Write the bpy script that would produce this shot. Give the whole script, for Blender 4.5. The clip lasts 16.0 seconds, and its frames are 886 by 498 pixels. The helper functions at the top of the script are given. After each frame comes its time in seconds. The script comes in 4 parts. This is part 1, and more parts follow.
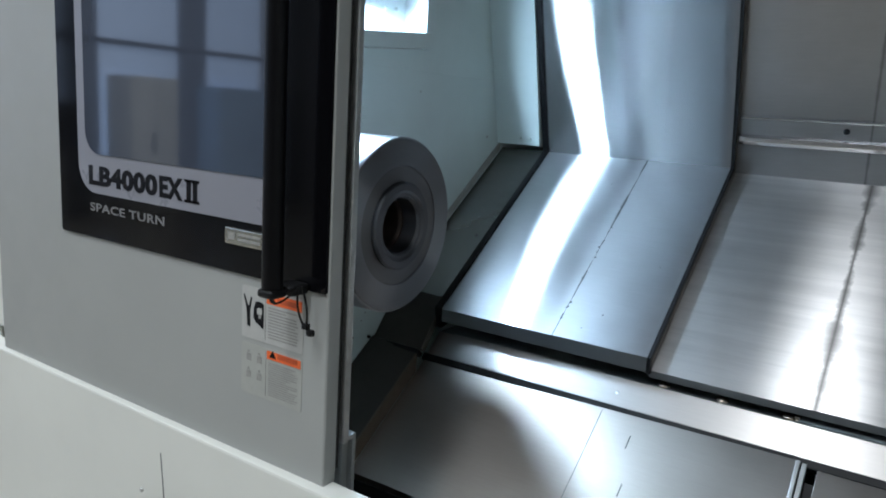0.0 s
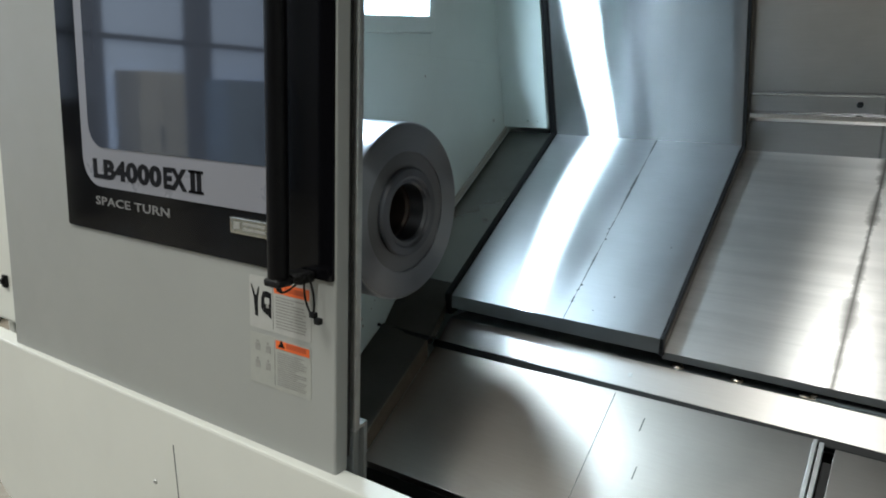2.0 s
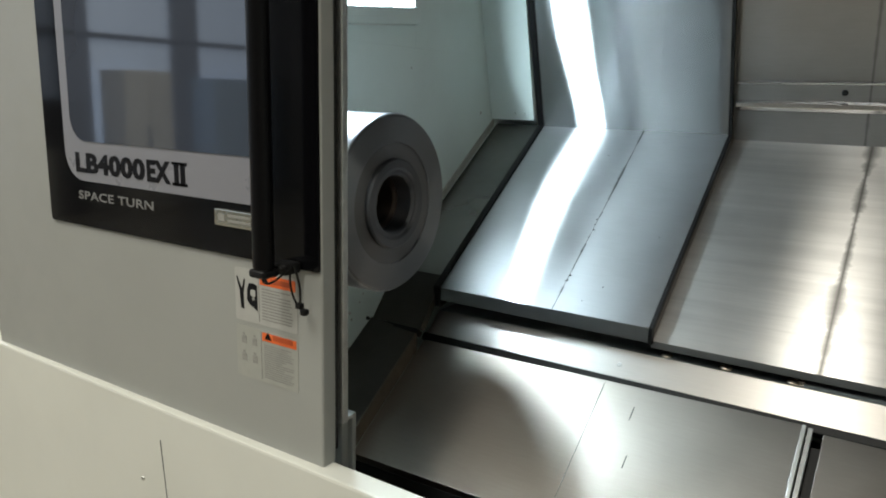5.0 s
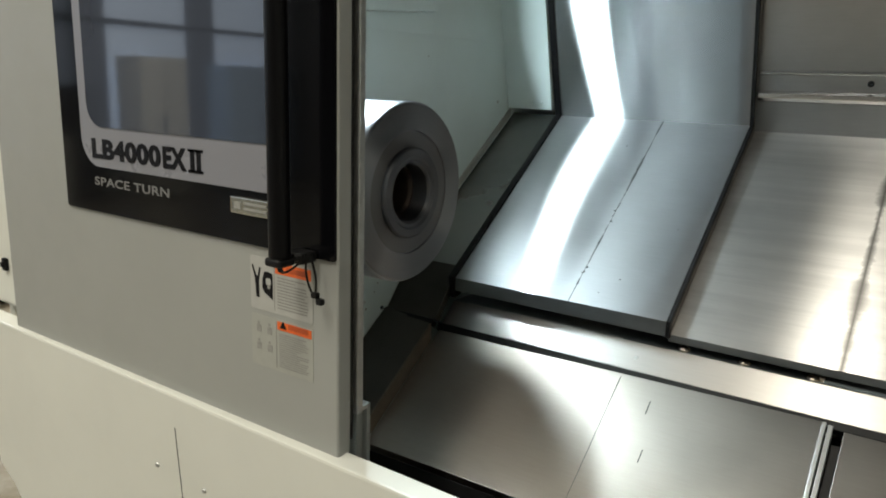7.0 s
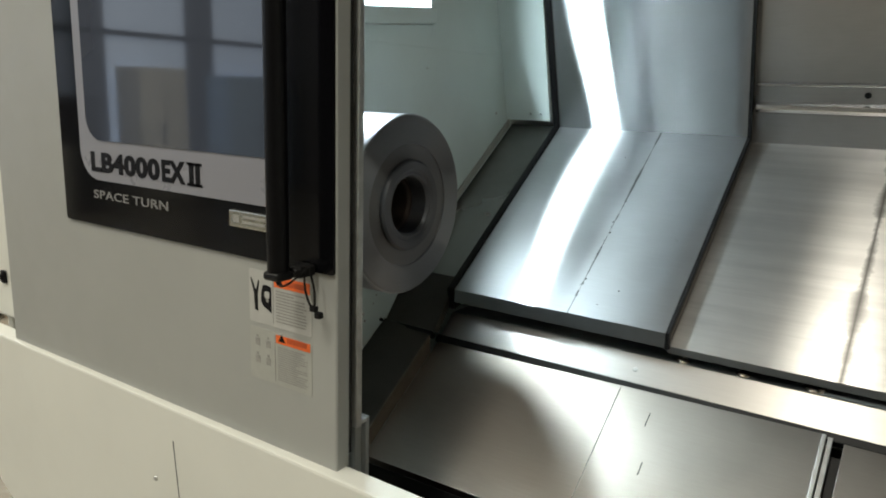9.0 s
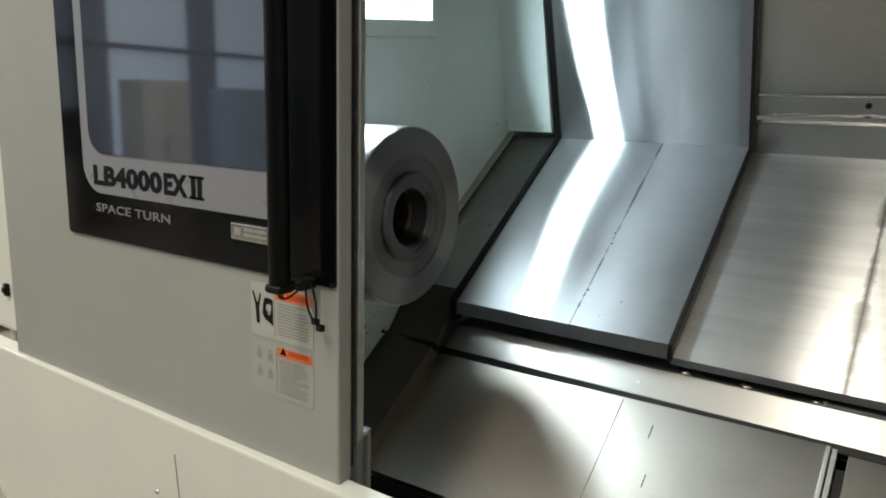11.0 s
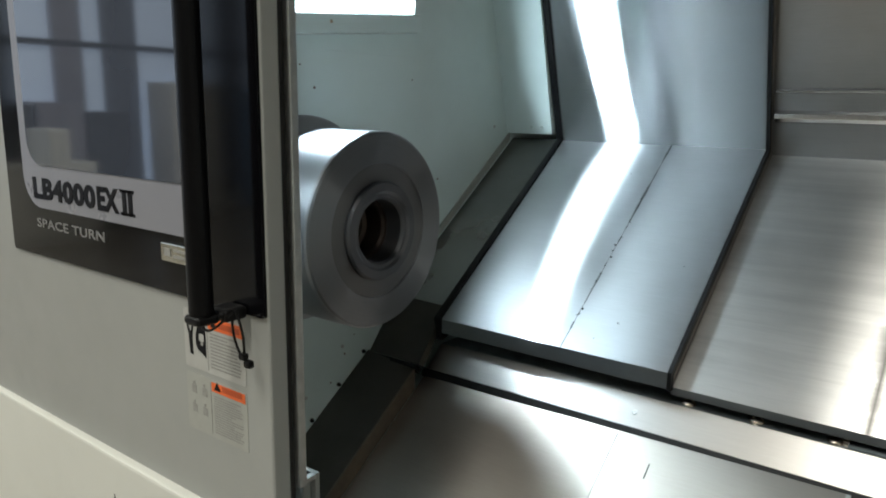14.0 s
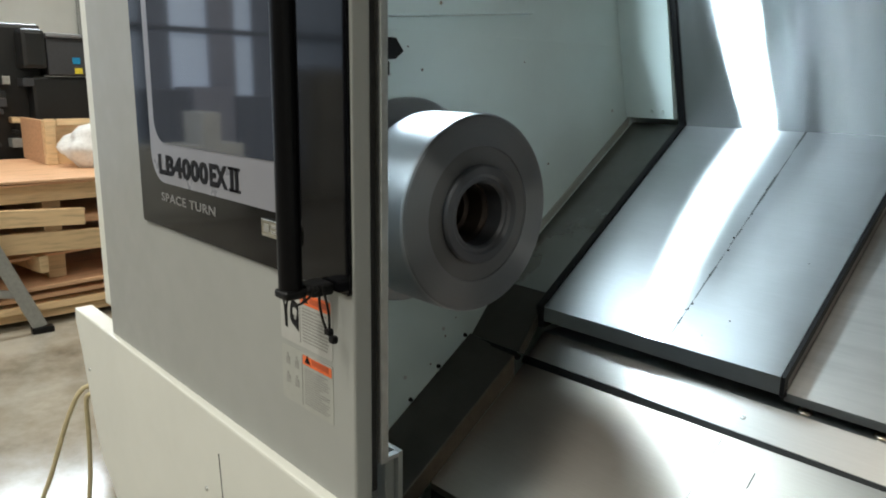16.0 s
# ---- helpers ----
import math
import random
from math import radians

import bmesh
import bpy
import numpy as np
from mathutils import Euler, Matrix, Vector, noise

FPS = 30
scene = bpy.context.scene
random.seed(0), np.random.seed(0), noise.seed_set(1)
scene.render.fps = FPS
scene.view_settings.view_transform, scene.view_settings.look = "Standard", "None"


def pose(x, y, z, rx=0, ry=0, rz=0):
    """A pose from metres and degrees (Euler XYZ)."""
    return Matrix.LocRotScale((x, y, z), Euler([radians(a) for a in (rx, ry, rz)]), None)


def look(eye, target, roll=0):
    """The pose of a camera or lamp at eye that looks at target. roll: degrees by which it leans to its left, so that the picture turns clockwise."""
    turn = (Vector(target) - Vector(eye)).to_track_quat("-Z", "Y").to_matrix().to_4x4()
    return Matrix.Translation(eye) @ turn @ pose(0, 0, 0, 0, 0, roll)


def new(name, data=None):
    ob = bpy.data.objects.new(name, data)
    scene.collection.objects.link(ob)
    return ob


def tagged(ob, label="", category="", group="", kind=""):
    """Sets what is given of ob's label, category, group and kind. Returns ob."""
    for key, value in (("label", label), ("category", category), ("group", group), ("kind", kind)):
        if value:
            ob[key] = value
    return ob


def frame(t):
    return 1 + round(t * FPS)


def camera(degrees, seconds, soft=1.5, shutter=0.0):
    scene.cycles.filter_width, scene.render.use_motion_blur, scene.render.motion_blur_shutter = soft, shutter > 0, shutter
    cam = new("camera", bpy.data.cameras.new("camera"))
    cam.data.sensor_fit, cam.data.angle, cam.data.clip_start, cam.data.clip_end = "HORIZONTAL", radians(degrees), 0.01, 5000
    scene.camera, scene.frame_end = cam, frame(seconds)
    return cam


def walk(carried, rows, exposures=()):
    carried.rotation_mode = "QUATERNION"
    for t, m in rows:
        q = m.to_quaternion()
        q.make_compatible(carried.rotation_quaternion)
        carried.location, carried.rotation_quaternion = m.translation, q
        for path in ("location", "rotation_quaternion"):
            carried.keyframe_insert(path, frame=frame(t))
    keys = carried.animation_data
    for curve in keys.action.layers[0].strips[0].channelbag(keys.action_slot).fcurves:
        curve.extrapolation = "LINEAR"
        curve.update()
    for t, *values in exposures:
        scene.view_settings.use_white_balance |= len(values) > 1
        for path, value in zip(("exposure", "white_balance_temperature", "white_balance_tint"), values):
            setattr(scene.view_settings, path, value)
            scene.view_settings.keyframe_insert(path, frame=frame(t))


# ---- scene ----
cam = camera(62.4, 16.0, soft=1.9)
PATH = [
    (0, (0.7259, 0.7732, 1.292), (-0.3525, 2.4168, 0.9238), 3.526),
    (0.5, (0.7269, 0.7783, 1.2893), (-0.3538, 2.4167, 0.9048), 2.835),
    (1, (0.7248, 0.7845, 1.2856), (-0.364, 2.4136, 0.8848), 2.255),
    (1.5, (0.7258, 0.7855, 1.2866), (-0.3706, 2.4085, 0.8824), 1.87),
    (2, (0.7248, 0.7845, 1.2866), (-0.3739, 2.4064, 0.8837), 1.973),
    (2.5, (0.7209, 0.7803, 1.2895), (-0.3788, 2.404, 0.8966), 2.972),
    (3, (0.7188, 0.7825, 1.2856), (-0.3599, 2.4203, 0.8931), 3.234),
    (3.5, (0.7248, 0.7847, 1.2816), (-0.3381, 2.4336, 0.8923), 2.604),
    (4, (0.7297, 0.7859, 1.2786), (-0.3288, 2.4371, 0.8875), 1.896),
    (6.5, (0.7186, 0.7941, 1.2742), (-0.3816, 2.4076, 0.8428), 1.686),
    (7, (0.7166, 0.7951, 1.2743), (-0.3837, 2.4069, 0.8368), 1.888),
    (7.5, (0.7196, 0.7981, 1.2744), (-0.38, 2.4084, 0.8297), 1.789),
    (8, (0.7137, 0.796, 1.2773), (-0.3842, 2.4058, 0.8266), 1.988),
    (8.5, (0.7167, 0.7959, 1.2793), (-0.3851, 2.4063, 0.8405), 1.791),
    (9, (0.7167, 0.7959, 1.2793), (-0.3855, 2.4128, 0.866), 1.783),
    (11.5, (0.7178, 0.7977, 1.2824), (-0.3975, 2.4134, 0.9005), 1.397),
    (12, (0.7208, 0.8007, 1.2835), (-0.4006, 2.4134, 0.9074), 1.206),
    (12.5, (0.7318, 0.8137, 1.283), (-0.4262, 2.4017, 0.9124), 1.372),
    (13, (0.7007, 0.8488, 1.2822), (-0.4895, 2.414, 0.9169), 1.33),
    (13.5, (0.6857, 0.8939, 1.2807), (-0.4737, 2.4823, 0.916), 0.872),
    (14, (0.7277, 0.9466, 1.2877), (-0.4632, 2.5054, 0.8979), 0.839),
    (14.5, (0.7636, 0.9779, 1.2836), (-0.5353, 2.4449, 0.883), 1.049),
    (15, (0.7586, 0.9881, 1.2802), (-0.6321, 2.3661, 0.8717), 1.132),
    (15.5, (0.7536, 0.9888, 1.2843), (-0.6774, 2.3188, 0.8561), 1.123),
    (16, (0.7556, 0.9879, 1.2833), (-0.692, 2.2985, 0.8511), 0.859),
]
EXPOSURES = [(0.0, 0.05, 5350, 8), (1.0, 0.05, 5650, 6), (2.0, 0.05, 5850, 5), (3.0, 0.05, 6000, 5), (4.0, 0.05, 6150, 5), (7.0, 0.05, 6550, 5), (11.5, 0.05, 6450, 5), (14.0, 0.08, 6150, 5), (16.0, 0.16, 6250, 5)]
walk(cam, [(t, look(eye, target, roll)) for t, eye, target, roll in PATH], EXPOSURES)

# ---------------------------------------------------------------- light
world = bpy.data.worlds.new("World")
scene.world = world
world.use_nodes = True
world.node_tree.nodes["Background"].inputs[0].default_value = (0.8, 0.9, 1.0, 1)
world.node_tree.nodes["Background"].inputs[1].default_value = 0.05


def area(name, place, aim, sx, sy, watts, colour):
    """A rectangular lamp at place that shines towards aim."""
    data = bpy.data.lights.new(name, "AREA")
    data.shape, data.size, data.size_y, data.energy, data.color = "RECTANGLE", sx, sy, watts, colour
    ob = new(name, data)
    ob.matrix_world = look(place, aim)
    return ob


WARM = (1.0, 0.92, 0.81)
# fluorescent strips under the hall's ceiling, unseen; x -4.7 and 2.7 are added fills
for lx, ly in ((0.35, -0.6), (-1.4, -0.9), (-3.2, -0.4), (-3.4, 2.6), (-4.7, -2.6), (2.7, -0.6)):
    area("hall_strip_light", (lx, ly, 3.9), (lx, ly + 0.001, 0), 0.35, 2.4, 78 if lx == 0.35 else 40 if lx < -4 else 72 if ly > 2 else 42 if lx < 2 else 13, WARM)
# work lamp inside the machine, in its recess in the headstock wall
area("work_lamp_light", (-0.182, 1.80, 1.515), (0.412, 1.80, 0.785), 0.24, 0.016, 6.9, (0.78, 0.92, 1.0))


# ---------------------------------------------------------------- materials
def material(name):
    m = bpy.data.materials.new(name)
    m.use_nodes = True
    nt = m.node_tree
    return m, nt, nt.nodes["Principled BSDF"]


def link(nt, a, ao, b, bi):
    nt.links.new(a.outputs[ao], b.inputs[bi])


def coords(nt, scale=(1, 1, 1), kind="Object"):
    tc = nt.nodes.new("ShaderNodeTexCoord")
    mp = nt.nodes.new("ShaderNodeMapping")
    mp.inputs["Scale"].default_value = scale
    link(nt, tc, kind, mp, "Vector")
    return mp


def noise_node(nt, vec, scale, detail=4, rough=0.55):
    n = nt.nodes.new("ShaderNodeTexNoise")
    n.inputs["Scale"].default_value, n.inputs["Detail"].default_value = scale, detail
    n.inputs["Roughness"].default_value = rough
    if vec:
        link(nt, vec, 0, n, "Vector")
    return n


def ramp(nt, src, out, stops):
    r = nt.nodes.new("ShaderNodeValToRGB")
    els = r.color_ramp.elements
    while len(els) < len(stops):
        els.new(0.5)
    for e, (p, c) in zip(els, stops):
        e.position = p
        e.color = (c, c, c, 1) if isinstance(c, (int, float)) else (*c, 1)
    link(nt, src, out, r, 0)
    return r


def bump(nt, bsdf, src, out, strength, dist):
    b = nt.nodes.new("ShaderNodeBump")
    b.inputs["Strength"].default_value, b.inputs["Distance"].default_value = strength, dist
    link(nt, src, out, b, "Height")
    link(nt, b, 0, bsdf, "Normal")


def paint(name, colour, rough=0.45, dirt=0.12, peel=0.25, spec=0.5):
    """Machine enamel: faint orange peel, smudges and slightly uneven gloss."""
    m, nt, b = material(name)
    mp = coords(nt)
    big = noise_node(nt, mp, 3.5, 5)
    dark = tuple(c * (1 - dirt) for c in colour)
    col = ramp(nt, big, "Fac", [(0.3, dark), (0.65, colour)])
    link(nt, col, 0, b, "Base Color")
    mid = noise_node(nt, mp, 22, 4)
    r = ramp(nt, mid, "Fac", [(0.3, rough * 0.85), (0.7, min(1, rough * 1.2))])
    link(nt, r, 0, b, "Roughness")
    fine = noise_node(nt, mp, 420, 2)
    bump(nt, b, fine, "Fac", peel, 0.0006)
    b.inputs["Specular IOR Level"].default_value = spec
    return m


def brushed(name, colour, rough, aniso, seams=(), grime=0.25, metal=1.0, across=(1, 0, 0), scale=(6, 160, 160), turn=0.25, streak=0.0, smear=0.0, fine=0.85, soft=0.25):
    """Brushed stainless sheet whose brush lines run along x; seams: (x, half width) of dirty joints."""
    m, nt, b = material(name)
    mp = coords(nt, scale)
    lines = noise_node(nt, mp, 3.0, 6, 0.7)
    mp2 = coords(nt, (1, 1, 1))
    cloud = noise_node(nt, mp2, 7, 6)
    mixf = nt.nodes.new("ShaderNodeMath")
    mixf.operation = "MULTIPLY"
    link(nt, ramp(nt, lines, "Fac", [(0.25, 0.90), (0.75, 1.0)]), 0, mixf, 0)
    link(nt, ramp(nt, cloud, "Fac", [(0.25, 1 - grime), (0.6, 1.0)]), 0, mixf, 1)
    tint = nt.nodes.new("ShaderNodeMix")
    tint.data_type = "RGBA"
    tint.inputs[6].default_value = (0.02, 0.018, 0.015, 1)
    tint.inputs[7].default_value = (*colour, 1)
    fac = mixf
    sep = nt.nodes.new("ShaderNodeSeparateXYZ")
    link(nt, mp2, 0, sep, 0)
    wob = noise_node(nt, coords(nt, (3, 5, 5)), 2.2, 8, 0.68)
    for sx, half, keep in seams:
        d = nt.nodes.new("ShaderNodeMath")
        d.operation = "SUBTRACT"
        link(nt, sep, 0, d, 0)
        d.inputs[1].default_value = sx
        a = nt.nodes.new("ShaderNodeMath")
        a.operation = "ABSOLUTE"
        link(nt, d, 0, a, 0)
        w = nt.nodes.new("ShaderNodeMath")
        w.operation = "MULTIPLY"
        link(nt, ramp(nt, wob, "Fac", [(0.38, 0.12), (0.62, 1.0)]), 0, w, 0)
        w.inputs[1].default_value = half
        g = nt.nodes.new("ShaderNodeMapRange")
        link(nt, a, 0, g, 0)
        link(nt, w, 0, g, 2)
        g.inputs[1].default_value = 0.0
        g.inputs[3].default_value, g.inputs[4].default_value = keep, 1.0
        p = nt.nodes.new("ShaderNodeMath")
        p.operation = "MULTIPLY"
        link(nt, fac, 0, p, 0)
        link(nt, g, 0, p, 1)
        fac = p
    link(nt, fac, 0, tint, 0)
    nt.links.new(tint.outputs[2], b.inputs["Base Color"])
    b.inputs["Metallic"].default_value = metal
    rr = ramp(nt, cloud, "Fac", [(0.3, rough * 0.95), (0.7, rough * 1.07)])
    link(nt, rr, 0, b, "Roughness")
    b.inputs["Anisotropic"].default_value = aniso
    b.inputs["Anisotropic Rotation"].default_value = turn
    tan = nt.nodes.new("ShaderNodeCombineXYZ")
    for i in range(3):
        tan.inputs[i].default_value = across[i]
    link(nt, tan, 0, b, "Tangent")
    bump(nt, b, lines, "Fac", 0.03, 0.0003)
    if smear:
        # long wiped marks along x that dull the sheet in bands
        wipe = noise_node(nt, coords(nt, (1.3, 26, 26)), 2.0, 5, 0.6)
        bands = ramp(nt, wipe, "Fac", [(0.35, 1 - smear), (0.6, 1.0)])
        dull = nt.nodes.new("ShaderNodeMath")
        dull.operation = "MULTIPLY"
        link(nt, fac, 0, dull, 0)
        link(nt, bands, 0, dull, 1)
        link(nt, dull, 0, tint, 0)
    if streak:
        # fine brush lines along x: a second, strongly directional gloss over the dull base
        g = nt.nodes.new("ShaderNodeBsdfAnisotropic")
        g.distribution = "BECKMANN"
        nt.links.new(tint.outputs[2], g.inputs["Color"])
        g.inputs["Roughness"].default_value = soft
        g.inputs["Anisotropy"].default_value = fine
        link(nt, tan, 0, g, "Tangent")
        mix = nt.nodes.new("ShaderNodeMixShader")
        mix.inputs[0].default_value = streak
        link(nt, b, 0, mix, 1)
        link(nt, g, 0, mix, 2)
        link(nt, mix, 0, nt.nodes["Material Output"], "Surface")
    return m


def plain(name, colour, rough, metal=0.0, grain=60, vary=0.2, spec=0.5, bumpy=0.15):
    m, nt, b = material(name)
    n = noise_node(nt, coords(nt), grain, 4)
    link(nt, ramp(nt, n, "Fac", [(0.3, tuple(c * (1 - vary) for c in colour)), (0.7, colour)]), 0, b, "Base Color")
    b.inputs["Roughness"].default_value, b.inputs["Metallic"].default_value = rough, metal
    b.inputs["Specular IOR Level"].default_value = spec
    bump(nt, b, n, "Fac", bumpy, 0.0008)
    return m


def turned(name, colour, rough, aniso, rings=0.55):
    """Turned steel: brush rings round the spindle axis x."""
    m, nt, b = material(name)
    mp = coords(nt)
    sep = nt.nodes.new("ShaderNodeSeparateXYZ")
    link(nt, mp, 0, sep, 0)
    rad = nt.nodes.new("ShaderNodeCombineXYZ")
    link(nt, sep, 1, rad, 0)
    link(nt, sep, 2, rad, 1)
    ln = nt.nodes.new("ShaderNodeVectorMath")
    ln.operation = "LENGTH"
    link(nt, rad, 0, ln, 0)
    ring = nt.nodes.new("ShaderNodeTexNoise")
    ring.noise_dimensions = "1D"
    ring.inputs["Scale"].default_value, ring.inputs["Detail"].default_value = 260, 5
    nt.links.new(ln.outputs["Value"], ring.inputs["W"])
    link(nt, ramp(nt, ring, "Fac", [(0.3, tuple(c * 0.92 for c in colour)), (0.7, colour)]), 0, b, "Base Color")
    b.inputs["Metallic"].default_value = 1.0
    b.inputs["Roughness"].default_value = rough
    b.inputs["Anisotropic"].default_value = aniso
    t = nt.nodes.new("ShaderNodeTangent")
    b.inputs["Anisotropic Rotation"].default_value = 0.25
    t.direction_type, t.axis = "RADIAL", "X"
    link(nt, t, 0, b, "Tangent")
    bump(nt, b, ring, "Fac", 0.015, 0.0005)
    g = nt.nodes.new("ShaderNodeBsdfAnisotropic")
    g.inputs["Color"].default_value = (*colour, 1)
    g.inputs["Roughness"].default_value, g.inputs["Anisotropy"].default_value = 0.45, rings
    link(nt, t, 0, g, "Tangent")
    mix = nt.nodes.new("ShaderNodeMixShader")
    mix.inputs[0].default_value = 0.65
    link(nt, b, 0, mix, 1)
    link(nt, g, 0, mix, 2)
    link(nt, mix, 0, nt.nodes["Material Output"], "Surface")
    return m


def timber(name, colour, seed=0.0):
    m, nt, b = material(name)
    mp = coords(nt, (14, 1.2, 14))
    mp.inputs["Location"].default_value = (seed, seed * 2, seed)
    n = noise_node(nt, mp, 4, 6, 0.65)
    info = nt.nodes.new("ShaderNodeObjectInfo")
    base = ramp(nt, n, "Fac", [(0.25, tuple(c * 0.6 for c in colour)), (0.5, colour), (0.8, tuple(min(1, c * 1.15) for c in colour))])
    hs = nt.nodes.new("ShaderNodeHueSaturation")
    link(nt, base, 0, hs, "Color")
    v = nt.nodes.new("ShaderNodeMapRange")
    link(nt, info, "Random", v, 0)
    v.inputs[3].default_value, v.inputs[4].default_value = 0.8, 1.15
    link(nt, v, 0, hs, "Value")
    link(nt, hs, 0, b, "Base Color")
    b.inputs["Roughness"].default_value = 0.7
    bump(nt, b, n, "Fac", 0.2, 0.002)
    return m


def concrete(name):
    m, nt, b = material(name)
    mp = coords(nt)
    big = noise_node(nt, mp, 2.6, 8, 0.65)
    col = ramp(nt, big, "Fac", [(0.25, (0.13, 0.11, 0.08)), (0.45, (0.30, 0.275, 0.225)), (0.65, (0.44, 0.42, 0.37))])
    link(nt, col, 0, b, "Base Color")
    mid = noise_node(nt, mp, 1.3, 5)
    link(nt, ramp(nt, mid, "Fac", [(0.35, 0.05), (0.65, 0.16)]), 0, b, "Roughness")
    bump(nt, b, noise_node(nt, mp, 45, 5), "Fac", 0.06, 0.003)
    return m


def glow(name, colour, strength):
    m, nt, b = material(name)
    b.inputs["Base Color"].default_value = (*colour, 1)
    b.inputs["Emission Color"].default_value = (*colour, 1)
    b.inputs["Emission Strength"].default_value = strength
    return m


def glass(name, colour, rough=0.03, ior=1.7):
    m, nt, b = material(name)
    n = noise_node(nt, coords(nt), 4, 3)
    link(nt, ramp(nt, n, "Fac", [(0.3, tuple(c * 0.85 for c in colour)), (0.7, colour)]), 0, b, "Base Color")
    b.inputs["Roughness"].default_value, b.inputs["IOR"].default_value = rough, ior
    return m


GREY = paint("door_grey_enamel", (0.36, 0.37, 0.355), 0.42, 0.06)
CREAM = paint("cream_enamel", (0.76, 0.77, 0.715), 0.4, 0.06)
PALE = paint("pale_interior_enamel", (0.72, 0.82, 0.80), 0.38, 0.12)
ROOF = paint("dark_grey_enamel", (0.10, 0.105, 0.11), 0.5, 0.1)
WHITE = paint("white_wall_paint", (0.78, 0.78, 0.74), 0.7, 0.08)
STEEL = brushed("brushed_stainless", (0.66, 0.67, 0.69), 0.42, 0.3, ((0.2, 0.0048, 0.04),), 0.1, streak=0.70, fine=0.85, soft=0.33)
# upper wall of the same sheet, its shade put into a darker copy
STEEL_UP = brushed("shaded_stainless_upper", (0.53, 0.54, 0.56), 0.5, 0.3, ((0.2, 0.0012, 0.6),), 0.1, streak=0.9, fine=0.92, soft=0.22)
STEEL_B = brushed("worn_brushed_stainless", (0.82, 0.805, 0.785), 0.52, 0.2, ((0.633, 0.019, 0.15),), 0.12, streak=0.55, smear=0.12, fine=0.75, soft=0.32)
# back wall's darker reflection put into the steel colour; the slope's copy is lighter
STEEL_BU = brushed("shade_toned_back_stainless", (0.46, 0.47, 0.49), 0.30, 0.5, ((0.62, 0.006, 0.5),), 0.15)
POLISH = plain("polished_rail_steel", (0.66, 0.66, 0.66), 0.2, 1.0, 30, 0.1, 0.5, 0.02)
STEEL_C = brushed("chute_stainless", (0.41, 0.37, 0.33), 0.37, 0.5, (), 0.14, turn=0.0)
# chute and front sheet under the chuck: shade put into a near-black steel
STEEL_E = brushed("shade_dark_steel", (0.125, 0.118, 0.105), 0.5, 0.3, (), 0.45)
# same stainless as the covers, toned down for the shade beside the headstock
STEEL_D = brushed("shade_toned_stainless", (0.42, 0.42, 0.415), 0.34, 0.9, (), 0.3, streak=0.75)
TRACK = brushed("brown_grey_steel", (0.30, 0.27, 0.245), 0.42, 0.4, (), 0.3)
RAIL = brushed("rail_steel", (0.58, 0.56, 0.535), 0.46, 0.4, (), 0.08, streak=0.4, fine=0.65, soft=0.36)
RUBBER = plain("black_rubber", (0.005, 0.005, 0.0055), 0.5, 0, 60, 0.2, 0.25)
BLACK = plain("black_gloss_plastic", (0.004, 0.004, 0.005), 0.09, 0, 200, 0.2, 0.25, 0.0)
HANDLE = plain("black_satin_plastic", (0.004, 0.004, 0.005), 0.3, 0, 240, 0.2, 0.2, 0.05)
# near-black for unlit gaps and depths, also for oil specks and scratches
VOID = plain("black_void_and_oil", (0.015, 0.015, 0.016), 0.5)
# one chuck steel: body lightened for the lamp, face darkened where less falls
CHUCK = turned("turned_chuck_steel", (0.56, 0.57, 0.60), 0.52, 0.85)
CHUCK_F = turned("shaded_face_steel", (0.32, 0.325, 0.34), 0.42, 0.8, 0.75)
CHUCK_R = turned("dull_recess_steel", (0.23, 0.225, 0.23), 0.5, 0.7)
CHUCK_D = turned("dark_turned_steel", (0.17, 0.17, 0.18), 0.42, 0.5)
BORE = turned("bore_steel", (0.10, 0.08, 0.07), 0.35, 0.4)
# warm tint carries the glint of the hall light on bolts
CHROME = plain("warm_glint_metal", (0.78, 0.68, 0.56), 0.25, 1.0)
ALU = plain("aluminium_trim", (0.62, 0.63, 0.62), 0.38, 0.9)
BAND = paint("silver_grey_print", (0.25, 0.255, 0.29), 0.3, 0.05, 0.05)
PANE = glass("tinted_safety_glass", (0.055, 0.065, 0.09), 0.04, 2.0)
INK = plain("dark_ink", (0.006, 0.006, 0.008), 0.5, 0, 300, 0.2, 0.15)
SILVER_INK = plain("silver_ink", (0.22, 0.22, 0.22), 0.4, 0, 300)
LABEL_W = plain("label_white", (0.47, 0.475, 0.455), 0.35, 0, 90, 0.08, 0.5, 0.02)
LABEL_G = plain("label_faded", (0.40, 0.41, 0.38), 0.35, 0, 90, 0.08, 0.5, 0.02)
ORANGE = plain("label_orange", (0.85, 0.16, 0.03), 0.35, 0, 90, 0.1, 0.5, 0.02)
PRINT = plain("label_print", (0.33, 0.33, 0.31), 0.5, 0, 200)
PLATE = plain("polished_name_plate", (0.62, 0.60, 0.52), 0.14, 0.9)
STEP = plain("brown_step_steel", (0.20, 0.165, 0.13), 0.5, 0.6)
CONCRETE = concrete("stained_concrete")
PLY = timber("plywood", (0.72, 0.44, 0.26))
PINE = timber("pine_lumber", (0.78, 0.57, 0.33), 3.1)
CHAR = plain("charcoal_enamel", (0.014, 0.015, 0.016), 0.4)
CHAR_L = plain("slate_enamel", (0.05, 0.053, 0.06), 0.4)
FOAM = plain("white_foam_wrap", (0.8, 0.82, 0.84), 0.6)
HOSE = plain("cream_rubber_hose", (0.55, 0.47, 0.28), 0.5)
